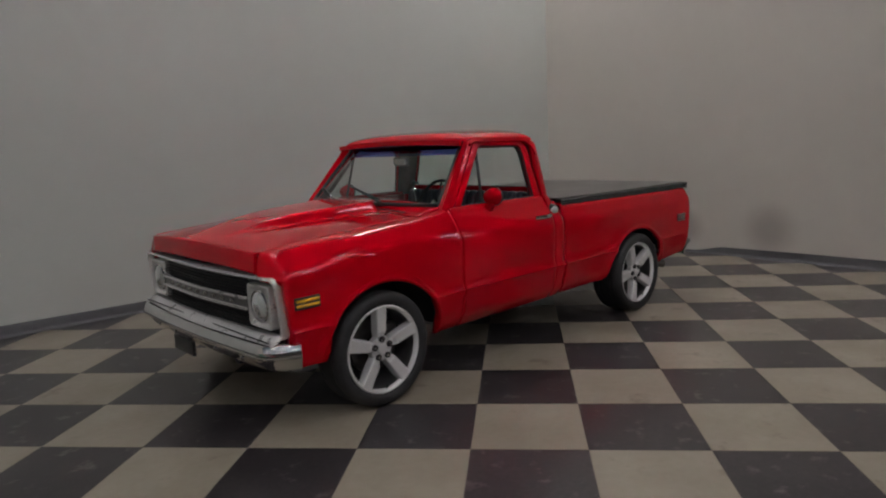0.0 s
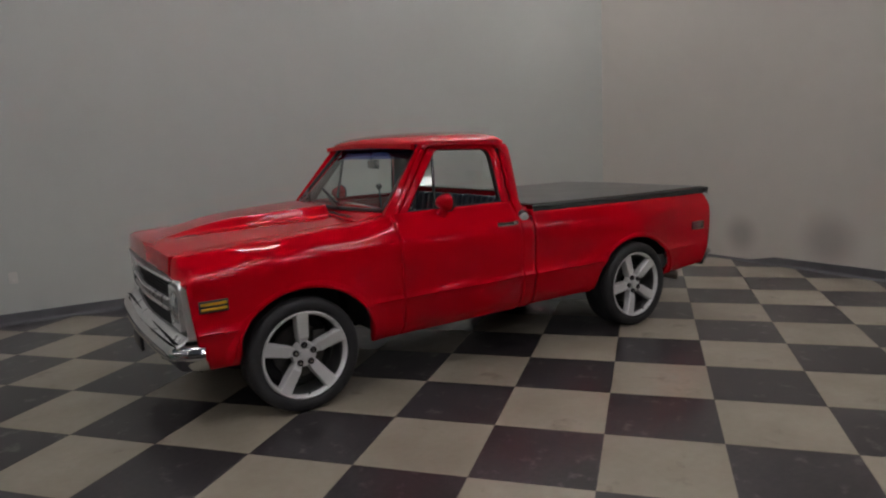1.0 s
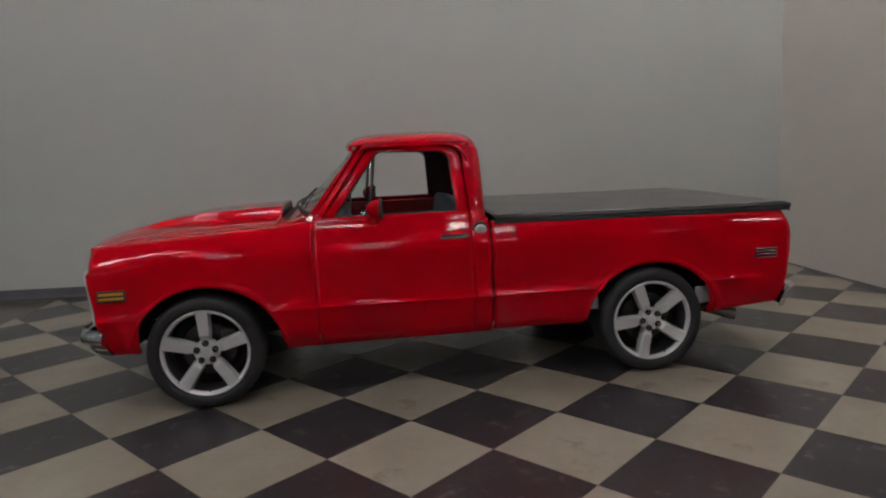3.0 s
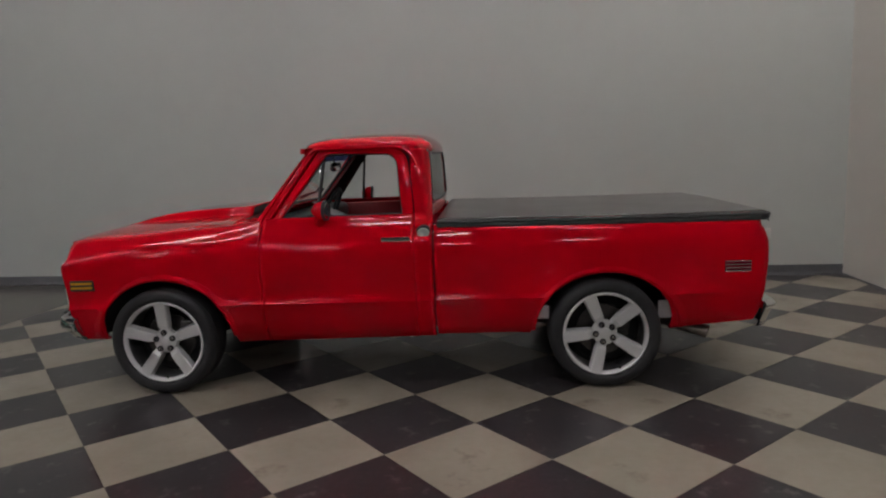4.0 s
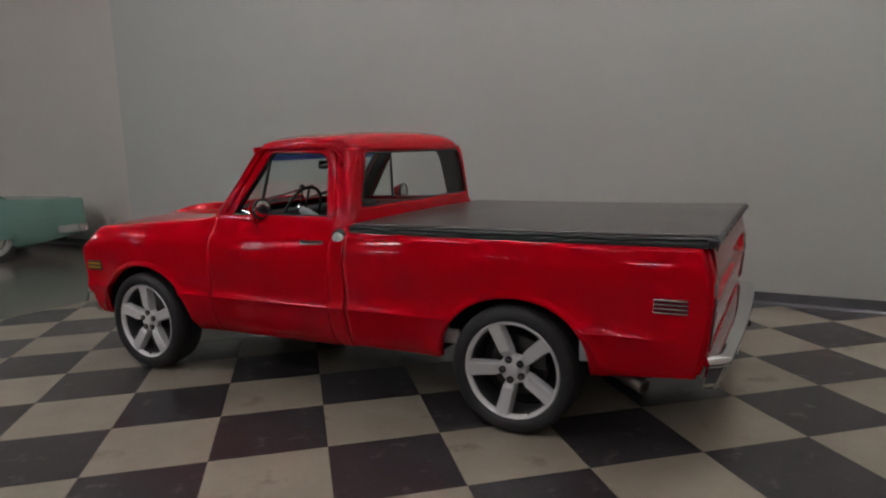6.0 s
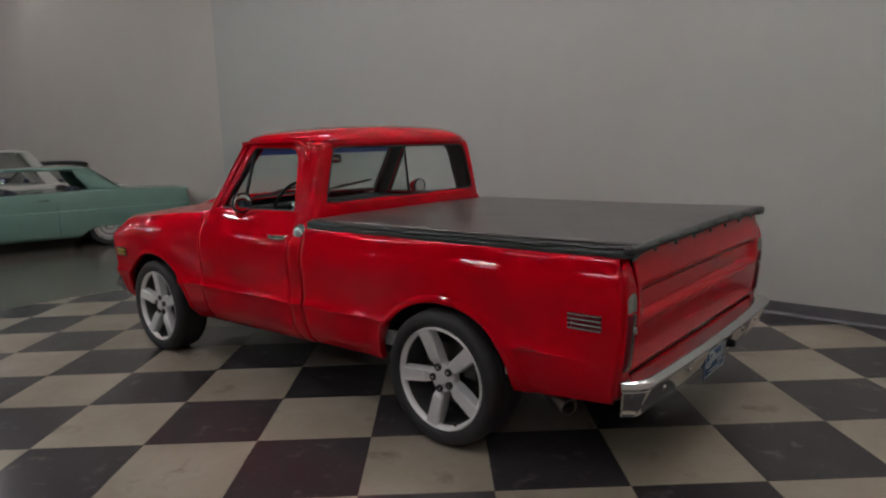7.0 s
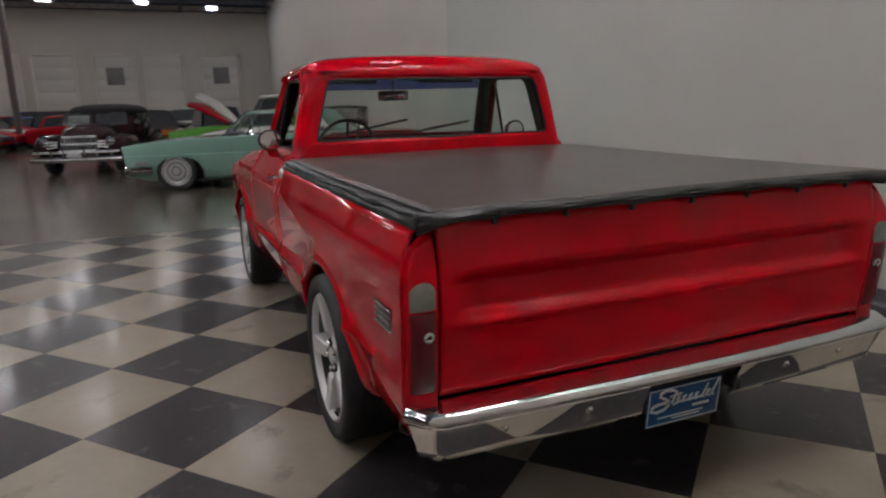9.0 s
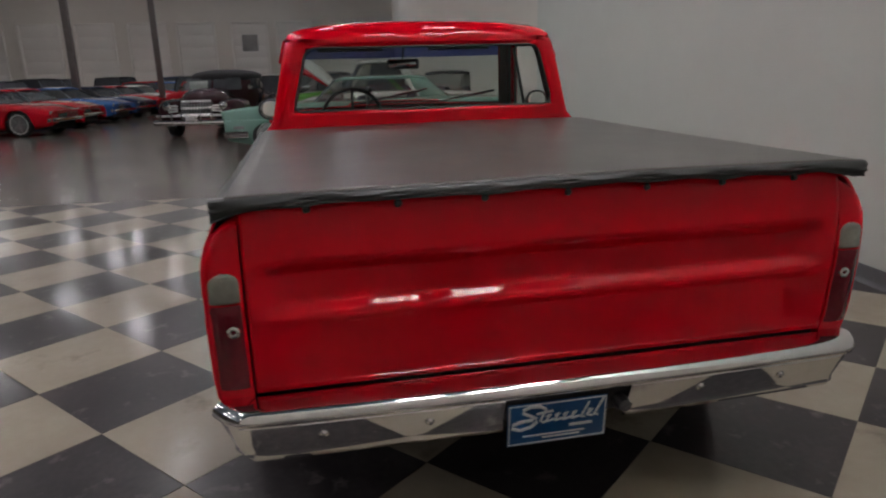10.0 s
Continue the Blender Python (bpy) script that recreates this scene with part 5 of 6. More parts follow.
def car_wheel(car, x, s, y, r, rim_r, style):
    m = Matrix.Translation((x, s * y, r)) @ Matrix.Diagonal((1, s, 1, 1))
    w = part("wheel", lathe([(0, -0.004), (rim_r * 0.16, -0.002), (rim_r * 0.20, -0.022), (rim_r * 0.45, -0.012), (rim_r * 0.50, -0.026), (rim_r * 0.80, -0.030), (rim_r * 0.86, -0.012), (rim_r, -0.006), (rim_r, -0.18)], 32, m), TRIM_GREY if style == "cap" else CHROME if style != "dark" else ALLOY_DARK, car)
    if style == "cap":
        for q in (0.26, 0.58, 0.88):
            part("cap_ring", lathe([(rim_r * q, 0.0), (rim_r * (q + 0.015), 0.004), (rim_r * (q + 0.05), 0.004), (rim_r * (q + 0.065), -0.012)], 36, m), ALLOY_DARK, w)
    if style == "wire":
        for k in range(24):
            a = 2 * math.pi * k / 24
            part("spoke", tube([m @ Vector((rim_r * 0.22 * math.cos(a), -0.002, rim_r * 0.22 * math.sin(a))), m @ Vector((rim_r * 0.86 * math.cos(a), -0.002, rim_r * 0.86 * math.sin(a)))], 0.004, 5), CHROME, w)
    if style == "dark":
        for k in range(5):
            a = 2 * math.pi * k / 5
            part("spoke", tube([m @ Vector((0, 0, 0)), m @ Vector((rim_r * 0.95 * math.cos(a), -0.004, rim_r * 0.95 * math.sin(a)))], [0.018, 0.014], 8), ALLOY_FILL, w)
        part("rim_ring", lathe([(rim_r * 0.90, -0.004), (rim_r * 0.93, 0.004), (rim_r * 0.99, 0.004), (rim_r, -0.01)], 32, m), TRIM_GREY, w)
    part("tyre", lathe([(rim_r, -0.19), (r - 0.02, -0.20), (r, -0.17), (r, -0.03), (r - 0.015, 0.0), (rim_r + 0.03, 0.008), (rim_r, -0.004)], 40, m), RUBBER, w)
    if style == "wire":
        part("whitewall", lathe([(rim_r + 0.006, 0.004), (rim_r + 0.02, 0.0105), (rim_r + 0.032, 0.0105), (rim_r + 0.040, 0.008)], 40, m), WHITEWALL, w)


def old_car(x, y, rz, body, label, L=4.8, hw=0.92, deck=None, wb=(1.35, -1.45), glass=(-1.5, -1.05, 0.1, 0.55), roof_z=1.35, roof=None, wr=0.33, rim=0.19, style="dark", hood_up=None, low=0.22, top_half=0.62, lamps=4, plan=None, thick_pillar=0.03, skirt=False):
    """A car with its nose to local +x. glass: rear base, rear top, front top, front base."""
    car = tagged(root("parked_car", x, y, 0, rz), label, "car", "parked cars")
    deck = deck or [(-L / 2, 0.78), (-L / 2 + 0.25, 0.90), (glass[0], 0.95), (glass[3], 0.95), (L / 2 - 0.4, 0.88), (L / 2, 0.74)]
    plan = plan or [(-L / 2, hw * 0.88), (-L / 2 + 0.5, hw * 0.97), (0, hw), (L / 2 - 0.6, hw * 0.97), (L / 2, hw * 0.86)]
    ar = wr + 0.055

    def low_z(px):
        z = low + 0.10 * max(0, (abs(px) - L / 2 + 0.5) / 0.5)
        for c in wb:
            if abs(px - c) < ar:
                z = max(z, wr * 0.55 + 0.45 * math.sqrt(ar * ar - (px - c) ** 2) if skirt and c == wb[1] else wr + math.sqrt(ar * ar - (px - c) ** 2))
        return z

    rows = []
    n = int(L / 0.045)
    for px in spread(-L / 2, L / 2, n):
        d, w, zl = smooth(deck, px), smooth(plan, px), low_z(px)
        pr = []
        for t, k in ((0, 0.955), (0.10, 0.985), (0.30, 1.0), (0.55, 1.0), (0.74, 0.985), (0.88, 0.955), (0.96, 0.90)):
            pr.append((w * k, max(zl, low + (d - low) * t)))
        pr += [(w * 0.80, max(zl, d + 0.004)), (w * 0.5, d + 0.022), (w * 0.2, d + 0.030)]
        rows.append([(px, -a, z) for a, z in pr] + [(px, a, z) for a, z in pr[::-1]])
    for e in (0, -1):
        r0 = rows[e]
        cap = [(p[0] + (0.0 if e else -0.0), p[1] * 0.6, 0.5 + (p[2] - 0.5) * 0.6) for p in r0]
        rows.insert(0, cap) if e == 0 else rows.append(cap)
    part("body", clean(sheet(rows)), body, car, solid=0.01)
    b = bmesh.new()
    box(b, (0, 0, 0.30), (L * 0.92, hw * 1.3, 0.22), 0.03)
    for c in wb:
        box(b, (c, 0, 0.52), (ar * 2, hw * 1.72, 0.40), 0.03)
    part("underside", b, UNDER, car)
    g0, g1, g2, g3 = glass
    belt = lambda px: smooth(deck, px) + 0.012
    hb = hw * 0.86
    rf = roof or body
    rows = []
    for i, px in enumerate(spread(g1 - 0.06, g2 + 0.05, 14)):
        v = 2 * i / 14 - 1
        rows.append([(px, top_half * 1.03 * u, roof_z - 0.05 * abs(u) ** 3 - 0.035 * abs(v) ** 3 + 0.012 * (1 - u * u)) for u in spread(-1, 1, 14)])
    part("roof", clean(sheet(rows)), rf, car, solid=0.03)
    quads = {"rear_window": ((g0, -hb * 0.9, belt(g0)), (g0, hb * 0.9, belt(g0)), (g1, top_half * 0.96, roof_z - 0.06), (g1, -top_half * 0.96, roof_z - 0.06)),
             "windshield": ((g3, -hb * 0.94, belt(g3)), (g3, hb * 0.94, belt(g3)), (g2, top_half * 0.96, roof_z - 0.06), (g2, -top_half * 0.96, roof_z - 0.06))}
    for s in (-1, 1):
        quads["side_window" + ("" if s < 0 else "_b")] = ((g0 + 0.12, s * hb, belt(g0)), (g3 - 0.06, s * hb, belt(g3)), (g2, s * top_half, roof_z - 0.05), (g1, s * top_half, roof_z - 0.05))
    for nm, q in quads.items():
        b = bmesh.new()
        b.faces.new([b.verts.new(p) for p in q])
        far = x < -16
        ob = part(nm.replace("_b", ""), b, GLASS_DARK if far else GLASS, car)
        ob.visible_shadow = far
    for s in (-1, 1):
        for p, q, k in (((g0, s * hb * 0.93, belt(g0)), (g1, s * top_half, roof_z - 0.045), 2.2), ((g3, s * hb * 0.96, belt(g3)), (g2, s * top_half, roof_z - 0.045), 1.0)):
            p, q = Vector(p), Vector(q)
            wv = Vector((thick_pillar * k, 0, 0))
            part("pillar", clean(sheet([[p - wv * 1.5, p + wv, p + wv + Vector((0, -s * 0.03, 0)), p - wv * 1.5 + Vector((0, -s * 0.03, 0))], [q - wv, q + wv * 0.6, q + wv * 0.6 + Vector((0, -s * 0.03, 0)), q - wv + Vector((0, -s * 0.03, 0))]], close=True)), rf if k > 2 else CHROME, car)
    for sx in (-0.75, 0.05):
        b = bmesh.new()
        gx = (g1 + g2) / 2 + sx * 0.8
        box(b, (gx, 0, 0.80), (0.16, hw * 1.4, 0.55), 0.06)
        part("seat", b, SEAT, car)
    for e in (-1, 1):
        xb = e * (L / 2 + 0.035)
        pts = [(xb - e * 0.10 * abs(u) ** 3, u * hw * 0.93, 0.46) for u in spread(-1, 1, 16)]
        b = band(pts, [(-0.03, -0.06), (0.03, -0.05), (0.04, 0), (0.03, 0.05), (-0.03, 0.06)])
        part("bumper", b, CHROME, car, "chrome bumper")
    b = bmesh.new()
    for k in range(5):
        box(b, (L / 2 + 0.006, 0, 0.55 + 0.04 * k), (0.03, hw * 1.05, 0.012), 0.003)
    part("grille", b, SILVER, car)
    for s in (-1, 1):
        for k in range(lamps // 2):
            part("headlamp", lathe([(0, 0.02), (0.05, 0.014), (0.075, 0), (0.085, -0.02)], 20, Matrix.Translation((L / 2 + 0.012 - 0.03, s * (hw * 0.76 - 0.17 * k), 0.64)) @ Matrix.Rotation(radians(-90), 4, "Z")), LAMP_GLASS, car)
            b = bmesh.new()
            box(b, (-L / 2 - 0.01, s * (hw * 0.7 - 0.2 * k), 0.66), (0.03, 0.16, 0.08), 0.01)
            part("tail_lamp", b, LENS_RED, car)
        for c in wb:
            car_wheel(car, c, s, hw - 0.035, wr, rim, style)
    if hood_up:
        hm, ang, ln = hood_up
        rows = []
        for t in spread(0, 1, 8):
            a = radians(ang)
            rows.append([(g3 + 0.10 + ln * t * math.cos(a), u * hw * 0.78, belt(g3) + 0.03 + ln * t * math.sin(a) + 0.16 * (1 - u * u) * (0.35 + math.sin(math.pi * min(1, t * 0.9))) - 0.16 * max(0, t - 0.75)) for u in spread(-1, 1, 10)])
        part("open_hood", clean(sheet(rows)), hm, car, "raised hood", solid=0.03)
    return car


# mint green long hardtop saloon: slab sides, sharp fender tops, covered rear wheels
def mint_saloon(x, y, rz):
    car = tagged(root("parked_car", x, y, 0, rz), "long pale mint green sixties hardtop saloon parked on the concrete", "car", "parked cars")
    deck = [(-2.66, 0.945), (-2.2, 0.965), (-1.6, 0.985), (-1.1, 1.000), (-0.5, 0.985), (0.5, 0.965), (1.2, 0.955), (2.0, 0.925), (2.6, 0.872), (2.93, 0.825)]
    plan = [(-2.66, 0.90), (-2.2, 0.945), (-1.2, 0.985), (0.0, 0.985), (1.2, 0.985), (2.3, 0.975), (2.93, 0.945)]
    front = lambda z: lerp([(0.18, 2.78), (0.42, 2.84), (0.62, 2.84), (0.80, 2.88), (0.88, 2.89)], z)
    tail = lambda z: lerp([(0.20, -2.42), (0.36, -2.64), (0.50, -2.655), (0.94, -2.63)], z)

    def low_z(px):
        z = 0.185 + 0.16 * max(0.0, (-px - 1.75) / 0.9) + 0.10 * max(0.0, (px - 2.5) / 0.4)
        u = abs(px - 1.97) / 0.43
        if u < 1:
            z = max(z, 0.19 + 0.42 * (1 - u ** 3.2) ** 0.42)
        u = abs(px + 1.21) / 0.36
        if u < 1:
            z = max(z, 0.19 + 0.17 * (1 - u ** 4) ** 0.5)
        return z

    rows = []
    for i in range(150):
        u = i / 149
        px = -2.64 + 5.55 * u
        d, w, zl = smooth(deck, px), smooth(plan, px), low_z(px)
        sec = [(0.905, 0.19), (0.935, 0.24), (0.965, 0.36), (0.988, 0.52), (1.0, 0.640), (0.998, 0.655), (0.982, 0.668), (0.985, 0.78), (0.982, d - 0.035), (0.970, d - 0.010), (0.950, d), (0.925, d - 0.004), (0.86, d - 0.018), (0.55, d - 0.004), (0.2, d + 0.006)]
        row = []
        for k, z in sec:
            z = max(z, zl)
            xx = tail(z) + (front(z) - tail(z)) * u
            row.append((xx, w * k, z))
        rows.append([(a, -b, c) for a, b, c in row] + row[::-1])
    part("body", clean(sheet(rows)), MINT, car, "pale mint green body with a crease along its side", solid=0.01)
    # nose and tail panels, with a wide grille between stacked lamps
    b = sheet([[(front(z) - 0.035, yy, z) for yy in spread(-0.90, 0.90, 8)] for z in (0.30, 0.45, 0.62, 0.75, 0.812)])
    grille = part("grille", b, ALLOY_DARK, car, solid=0.01)
    for k in range(6):
        part("grille_bar", band([(front(0.50 + 0.05 * k) - 0.015, yy, 0.50 + 0.05 * k) for yy in spread(-0.62, 0.62, 6)], [(-0.008, -0.006), (0.012, -0.006), (0.012, 0.006), (-0.008, 0.006)]), CHROME, grille)
    b = sheet([[(tail(z) + 0.03, yy, z) for yy in spread(-0.86, 0.86, 8)] for z in (0.36, 0.50, 0.70, 0.935)])
    part("tail_panel", b, MINT, car, solid=0.01)
    for s in (-1, 1):
        for z in (0.56, 0.71):
            part("headlamp", lathe([(0, 0.02), (0.05, 0.014), (0.072, 0), (0.082, -0.03)], 20, Matrix.Translation((front(z) - 0.01, s * 0.79, z)) @ Matrix.Rotation(radians(-90), 4, "Z")), LAMP_GLASS, car)
        b = bmesh.new()
        box(b, (tail(0.72) - 0.005, s * 0.80, 0.72), (0.04, 0.07, 0.34), 0.012)
        part("tail_lamp", b, LENS_RED, car)
        b = bmesh.new()
        box(b, (2.56, s * 0.968, 0.525), (0.20, 0.02, 0.060), 0.006)
        part("corner_lamp", b, LAMP_GLASS, car)
        for px in (0.95, -0.42):
            part("door_gap", tube([(px, s * (smooth(plan, px) * k + 0.002), z) for k, z in ((0.965, 0.26), (0.985, 0.40), (0.995, 0.55), (1.0, 0.64), (0.985, 0.72), (0.984, 0.84), (0.970, 0.94))], 0.004, 5), BLACK, car)
        part("door_handle", tube([(-0.30, s * 1.0, 0.86), (-0.14, s * 1.0, 0.86)], 0.011, 8), CHROME, car)
    for e, pts in ((1, [(2.90 - 0.085 * abs(v) ** 3, v * 0.96, 0.40) for v in spread(-1, 1, 20)]), (-1, [(-2.70 + 0.08 * abs(v) ** 3, v * 0.92, 0.44) for v in spread(-1, 1, 20)])):
        pr = [(-0.03, -0.075), (0.03, -0.065), (0.045, 0), (0.03, 0.05), (-0.03, 0.06)]
        bp = part("bumper", band(pts, [(o * e, h) for o, h in pr]), CHROME, car, "chrome bumper")
        for s in (-1, 1):
            k0 = 2.84 if e > 0 else -2.62
            part("bumper_wing", band([(k0 - e * 0.46 * q / 12, s * (0.965 + 0.010 * min(q, 3)) if e > 0 else s * (0.915 + 0.010 * min(q, 3)), 0.40 if e > 0 else 0.44) for q in range(13)], [(-0.012, -0.075), (0.014, -0.065), (0.022, 0), (0.014, 0.05), (-0.012, 0.06)]), CHROME, bp)
    # hardtop: thin flat roof, raked windshield, broad rear quarters
    rows = []
    for px in spread(-1.06, 0.70, 22):
        e = max(0.0, (-0.78 - px) / 0.28)
        f = max(0.0, (px - 0.50) / 0.20)
        rows.append([(px, 0.69 * v, 1.415 - 0.050 * abs(v) ** 3.5 - 0.045 * e * e - 0.040 * f * f) for v in spread(-1, 1, 16)])
    part("roof", clean(sheet(rows)), MINT, car, "thin pale mint hardtop roof", solid=0.03)
    for s in (-1, 1):
        rows = [[(-0.74, s * 0.672, 1.362), (-1.05, s * 0.660, 1.330)], [(-0.80, s * 0.740, 1.22), (-1.20, s * 0.730, 1.20)], [(-0.92, s * 0.805, 1.05), (-1.38, s * 0.790, 1.05)], [(-0.97, s * 0.830, 0.975), (-1.52, s * 0.810, 0.975)]]
        part("roof_quarter", clean(sheet([[a, ((a[0] + c[0]) / 2, (a[1] + c[1]) / 2 + s * 0.012, (a[2] + c[2]) / 2), c] for a, c in rows])), MINT, car, solid=0.03)
        part("windshield_post", tube([(1.10, s * 0.80, 0.955), (0.90, s * 0.735, 1.16), (0.69, s * 0.665, 1.365)], [0.026, 0.022, 0.022], 8), CHROME, car)
        part("vent_post", tube([(0.52, s * 0.815, 0.965), (0.60, s * 0.700, 1.355)], 0.010, 6), CHROME, car)
        part("window_trim", tube([(px, s * 0.700, 1.358 - 0.01 * abs(px)) for px in spread(-0.72, 0.62, 8)], 0.010, 6), CHROME, car)
        b = bmesh.new()
        b.faces.new([b.verts.new(p) for p in ((0.53, s * 0.805, 0.97), (1.05, s * 0.79, 0.97), (0.67, s * 0.672, 1.345), (0.60, s * 0.695, 1.345))])
        part("vent_pane", b, GLASS, car).visible_shadow = False
    sheetg = sheet([[(1.16 - 0.42 * t - 0.09 * abs(v) ** 2.5 * (1 - 0.4 * t), v * (0.79 - 0.125 * t), 0.96 + 0.40 * t) for v in spread(-1, 1, 14)] for t in spread(0, 1, 6)])
    part("windshield", sheetg, GLASS, car).visible_shadow = False
    sheetg = sheet([[(-1.52 + 0.46 * t, v * (0.80 - 0.14 * t), 0.98 + 0.37 * t) for v in spread(-1, 1, 8)] for t in spread(0, 1, 5)])
    part("rear_window", sheetg, GLASS_DARK, car)
    for xc, h in ((-0.74, 0.30), (0.22, 0.26)):
        b = bmesh.new()
        box(b, (xc, 0, 0.92), (0.18, 1.42, h), 0.06, Matrix.Rotation(radians(-10), 4, "Y"), seg=3)
        part("seat_back", b, SEAT, car)
    b = bmesh.new()
    box(b, (0.96, 0, 0.96), (0.26, 1.46, 0.10), 0.04)
    part("dashboard", b, SEAT, car)
    sw = Matrix.Translation((0.66, 0.36, 1.03)) @ Matrix.Rotation(radians(62), 4, "Y")
    part("steering_wheel", tube([sw @ Vector((0.19 * math.cos(2 * math.pi * k / 28), 0.19 * math.sin(2 * math.pi * k / 28), 0)) for k in range(29)], 0.011, 8, caps=False), BLACK, car)
    b = bmesh.new()
    box(b, (0.1, 0, 0.32), (5.0, 1.40, 0.20), 0.03)
    for c in (1.97, -1.21):
        box(b, (c, 0, 0.50), (0.80, 1.72, 0.30), 0.03)
    part("underside", b, UNDER, car)
    for s in (-1, 1):
        for c in (1.97, -1.21):
            car_wheel(car, c, s, 0.955 if c > 0 else 0.90, 0.355, 0.262, "cap")
    return car


mint_saloon(-8.28, 0.83, math.degrees(math.atan2(-4.66, -0.94)))
# white saloon with its hood up, behind it
old_car(-10.9, 1.55, -98, CAR_WHITE, "white fifties saloon with its hood raised", L=4.9, hw=0.93,
        deck=[(-2.45, 0.80), (-2.0, 0.95), (-1.2, 1.02), (1.0, 1.04), (1.9, 0.95), (2.45, 0.80)], wb=(1.55, -1.45), glass=(-0.58, -0.14, 0.73, 1.15), roof_z=1.78, style="wire",
        hood_up=(CAR_WHITE, 38, 1.15), thick_pillar=0.05)
old_car(-14.6, 1.1, -98, CAR_LIME, "lime green hot rod with its red hood raised", L=4.6, hw=0.9, deck=[(-2.3, 0.80), (-1.2, 0.96), (1.0, 1.04), (2.3, 0.92)], glass=(-1.2, -0.8, 0.25, 0.6), roof_z=1.42, hood_up=(CAR_RED, 28, 1.2))
old_car(-14.0, 3.4, -98, CAR_BLACK, "dark fastback with a black top by the wall", L=4.9, hw=0.92, glass=(-2.0, -0.7, 0.4, 0.9), roof_z=1.50, roof=SOFT_TOP)
old_car(-18.6, 2.6, -100, CAR_NAVY, "dark old pickup with a maroon roof", L=4.7, hw=0.93, deck=[(-2.35, 0.95), (0, 1.1), (2.35, 1.0)], glass=(-0.3, -0.2, 0.65, 0.9), roof_z=1.95, roof=MAROON)
old_car(-20.4, -1.7, 8, CAR_ORANGE, "orange seventies saloon facing the aisle", L=4.8, glass=(-1.5, -1.0, 0.2, 0.7), roof_z=1.62, roof=CAR_WHITE)
old_car(-21.0, 0.6, 8, CAR_GREY, "grey old saloon facing the aisle", L=4.8, glass=(-1.5, -1.0, 0.2, 0.7), roof_z=1.65)
old_car(-27.0, -3.2, 8, CAR_RED, "dark red coupe facing the aisle", L=4.8, roof_z=1.4)
# row by the aisle, noses to the aisle
ROW = [(-17.2, -9.75, CAR_RED, "bright red sports coupe with dark wheels"), (-20.2, -9.9, CAR_RED, "red muscle car in the row"), (-23.4, -9.6, CAR_BLUE, "bright blue muscle car in the row"), (-26.6, -9.4, CAR_NAVY, "dark blue muscle car in the row"), (-30.0, -9.3, CAR_RED, "red coupe in the row"), (-33.4, -9.0, CAR_WHITE, "white saloon in the row")]
for k, (x, y, c, lab) in enumerate(ROW):
    old_car(x, y, 74, c, lab, L=4.6, hw=0.93, glass=(-1.7, -0.9, 0.1, 0.65), roof_z=1.36, wr=0.36, rim=0.285, deck=[(-2.3, 0.84), (-1.7, 0.95), (0.65, 0.93), (1.6, 0.86), (2.3, 0.70)])
for k, (x, y, c, h, lab) in enumerate(((-33.5, -5.6, CAR_BLACK, 1.75, "black pickup near the loading doors"), (-36.5, -10.5, CAR_BLACK, 1.85, "black van near the loading doors"), (-37.0, -7.0, CAR_NAVY, 1.8, "dark off-roader near the loading doors"), (-36.0, -2.6, CAR_DKGREEN, 1.6, "dark green saloon near the loading doors"), (-35.5, 0.8, CAR_WHITE, 1.75, "white van near the loading doors"), (-38.0, -14.0, CAR_RED, 1.5, "red car near the loading doors"), (-31.0, -15.0, CAR_GREY, 1.5, "grey car behind the row"), (-25.0, -15.5, CAR_RED, 1.5, "red car behind the row"), (-30.5, -12.6, CAR_BLACK, 1.8, "black off-roader behind the row"), (-33.8, -12.9, CAR_GREY, 1.8, "grey van behind the row"), (-29.0, -4.6, CAR_RED, 1.5, "red saloon across the aisle"), (-32.5, -2.0, CAR_BLACK, 1.75, "black off-roader across the aisle"), (-35.0, -8.7, CAR_RED, 1.55, "red hatchback near the loading doors"), (-34.6, -7.0, CAR_BLUE, 1.5, "blue coupe near the loading doors"), (-27.6, -13.2, CAR_GREY, 1.7, "grey off-roader behind the row"), (-24.2, -13.0, CAR_BLACK, 1.6, "black saloon behind the row"), (-21.0, -13.4, CAR_RED, 1.55, "red saloon behind the row"))):
    old_car(x, y, 60, c, lab, L=4.8, roof_z=h, deck=[(-2.4, 0.9), (-1, 1.05), (1.0, 1.05), (2.4, 0.9)], glass=(-1.6, -1.4, 0.2, 0.7))


SIGN = mat("paper_sign", (0.26, 0.30, 0.27), 0.6, var=0.1)


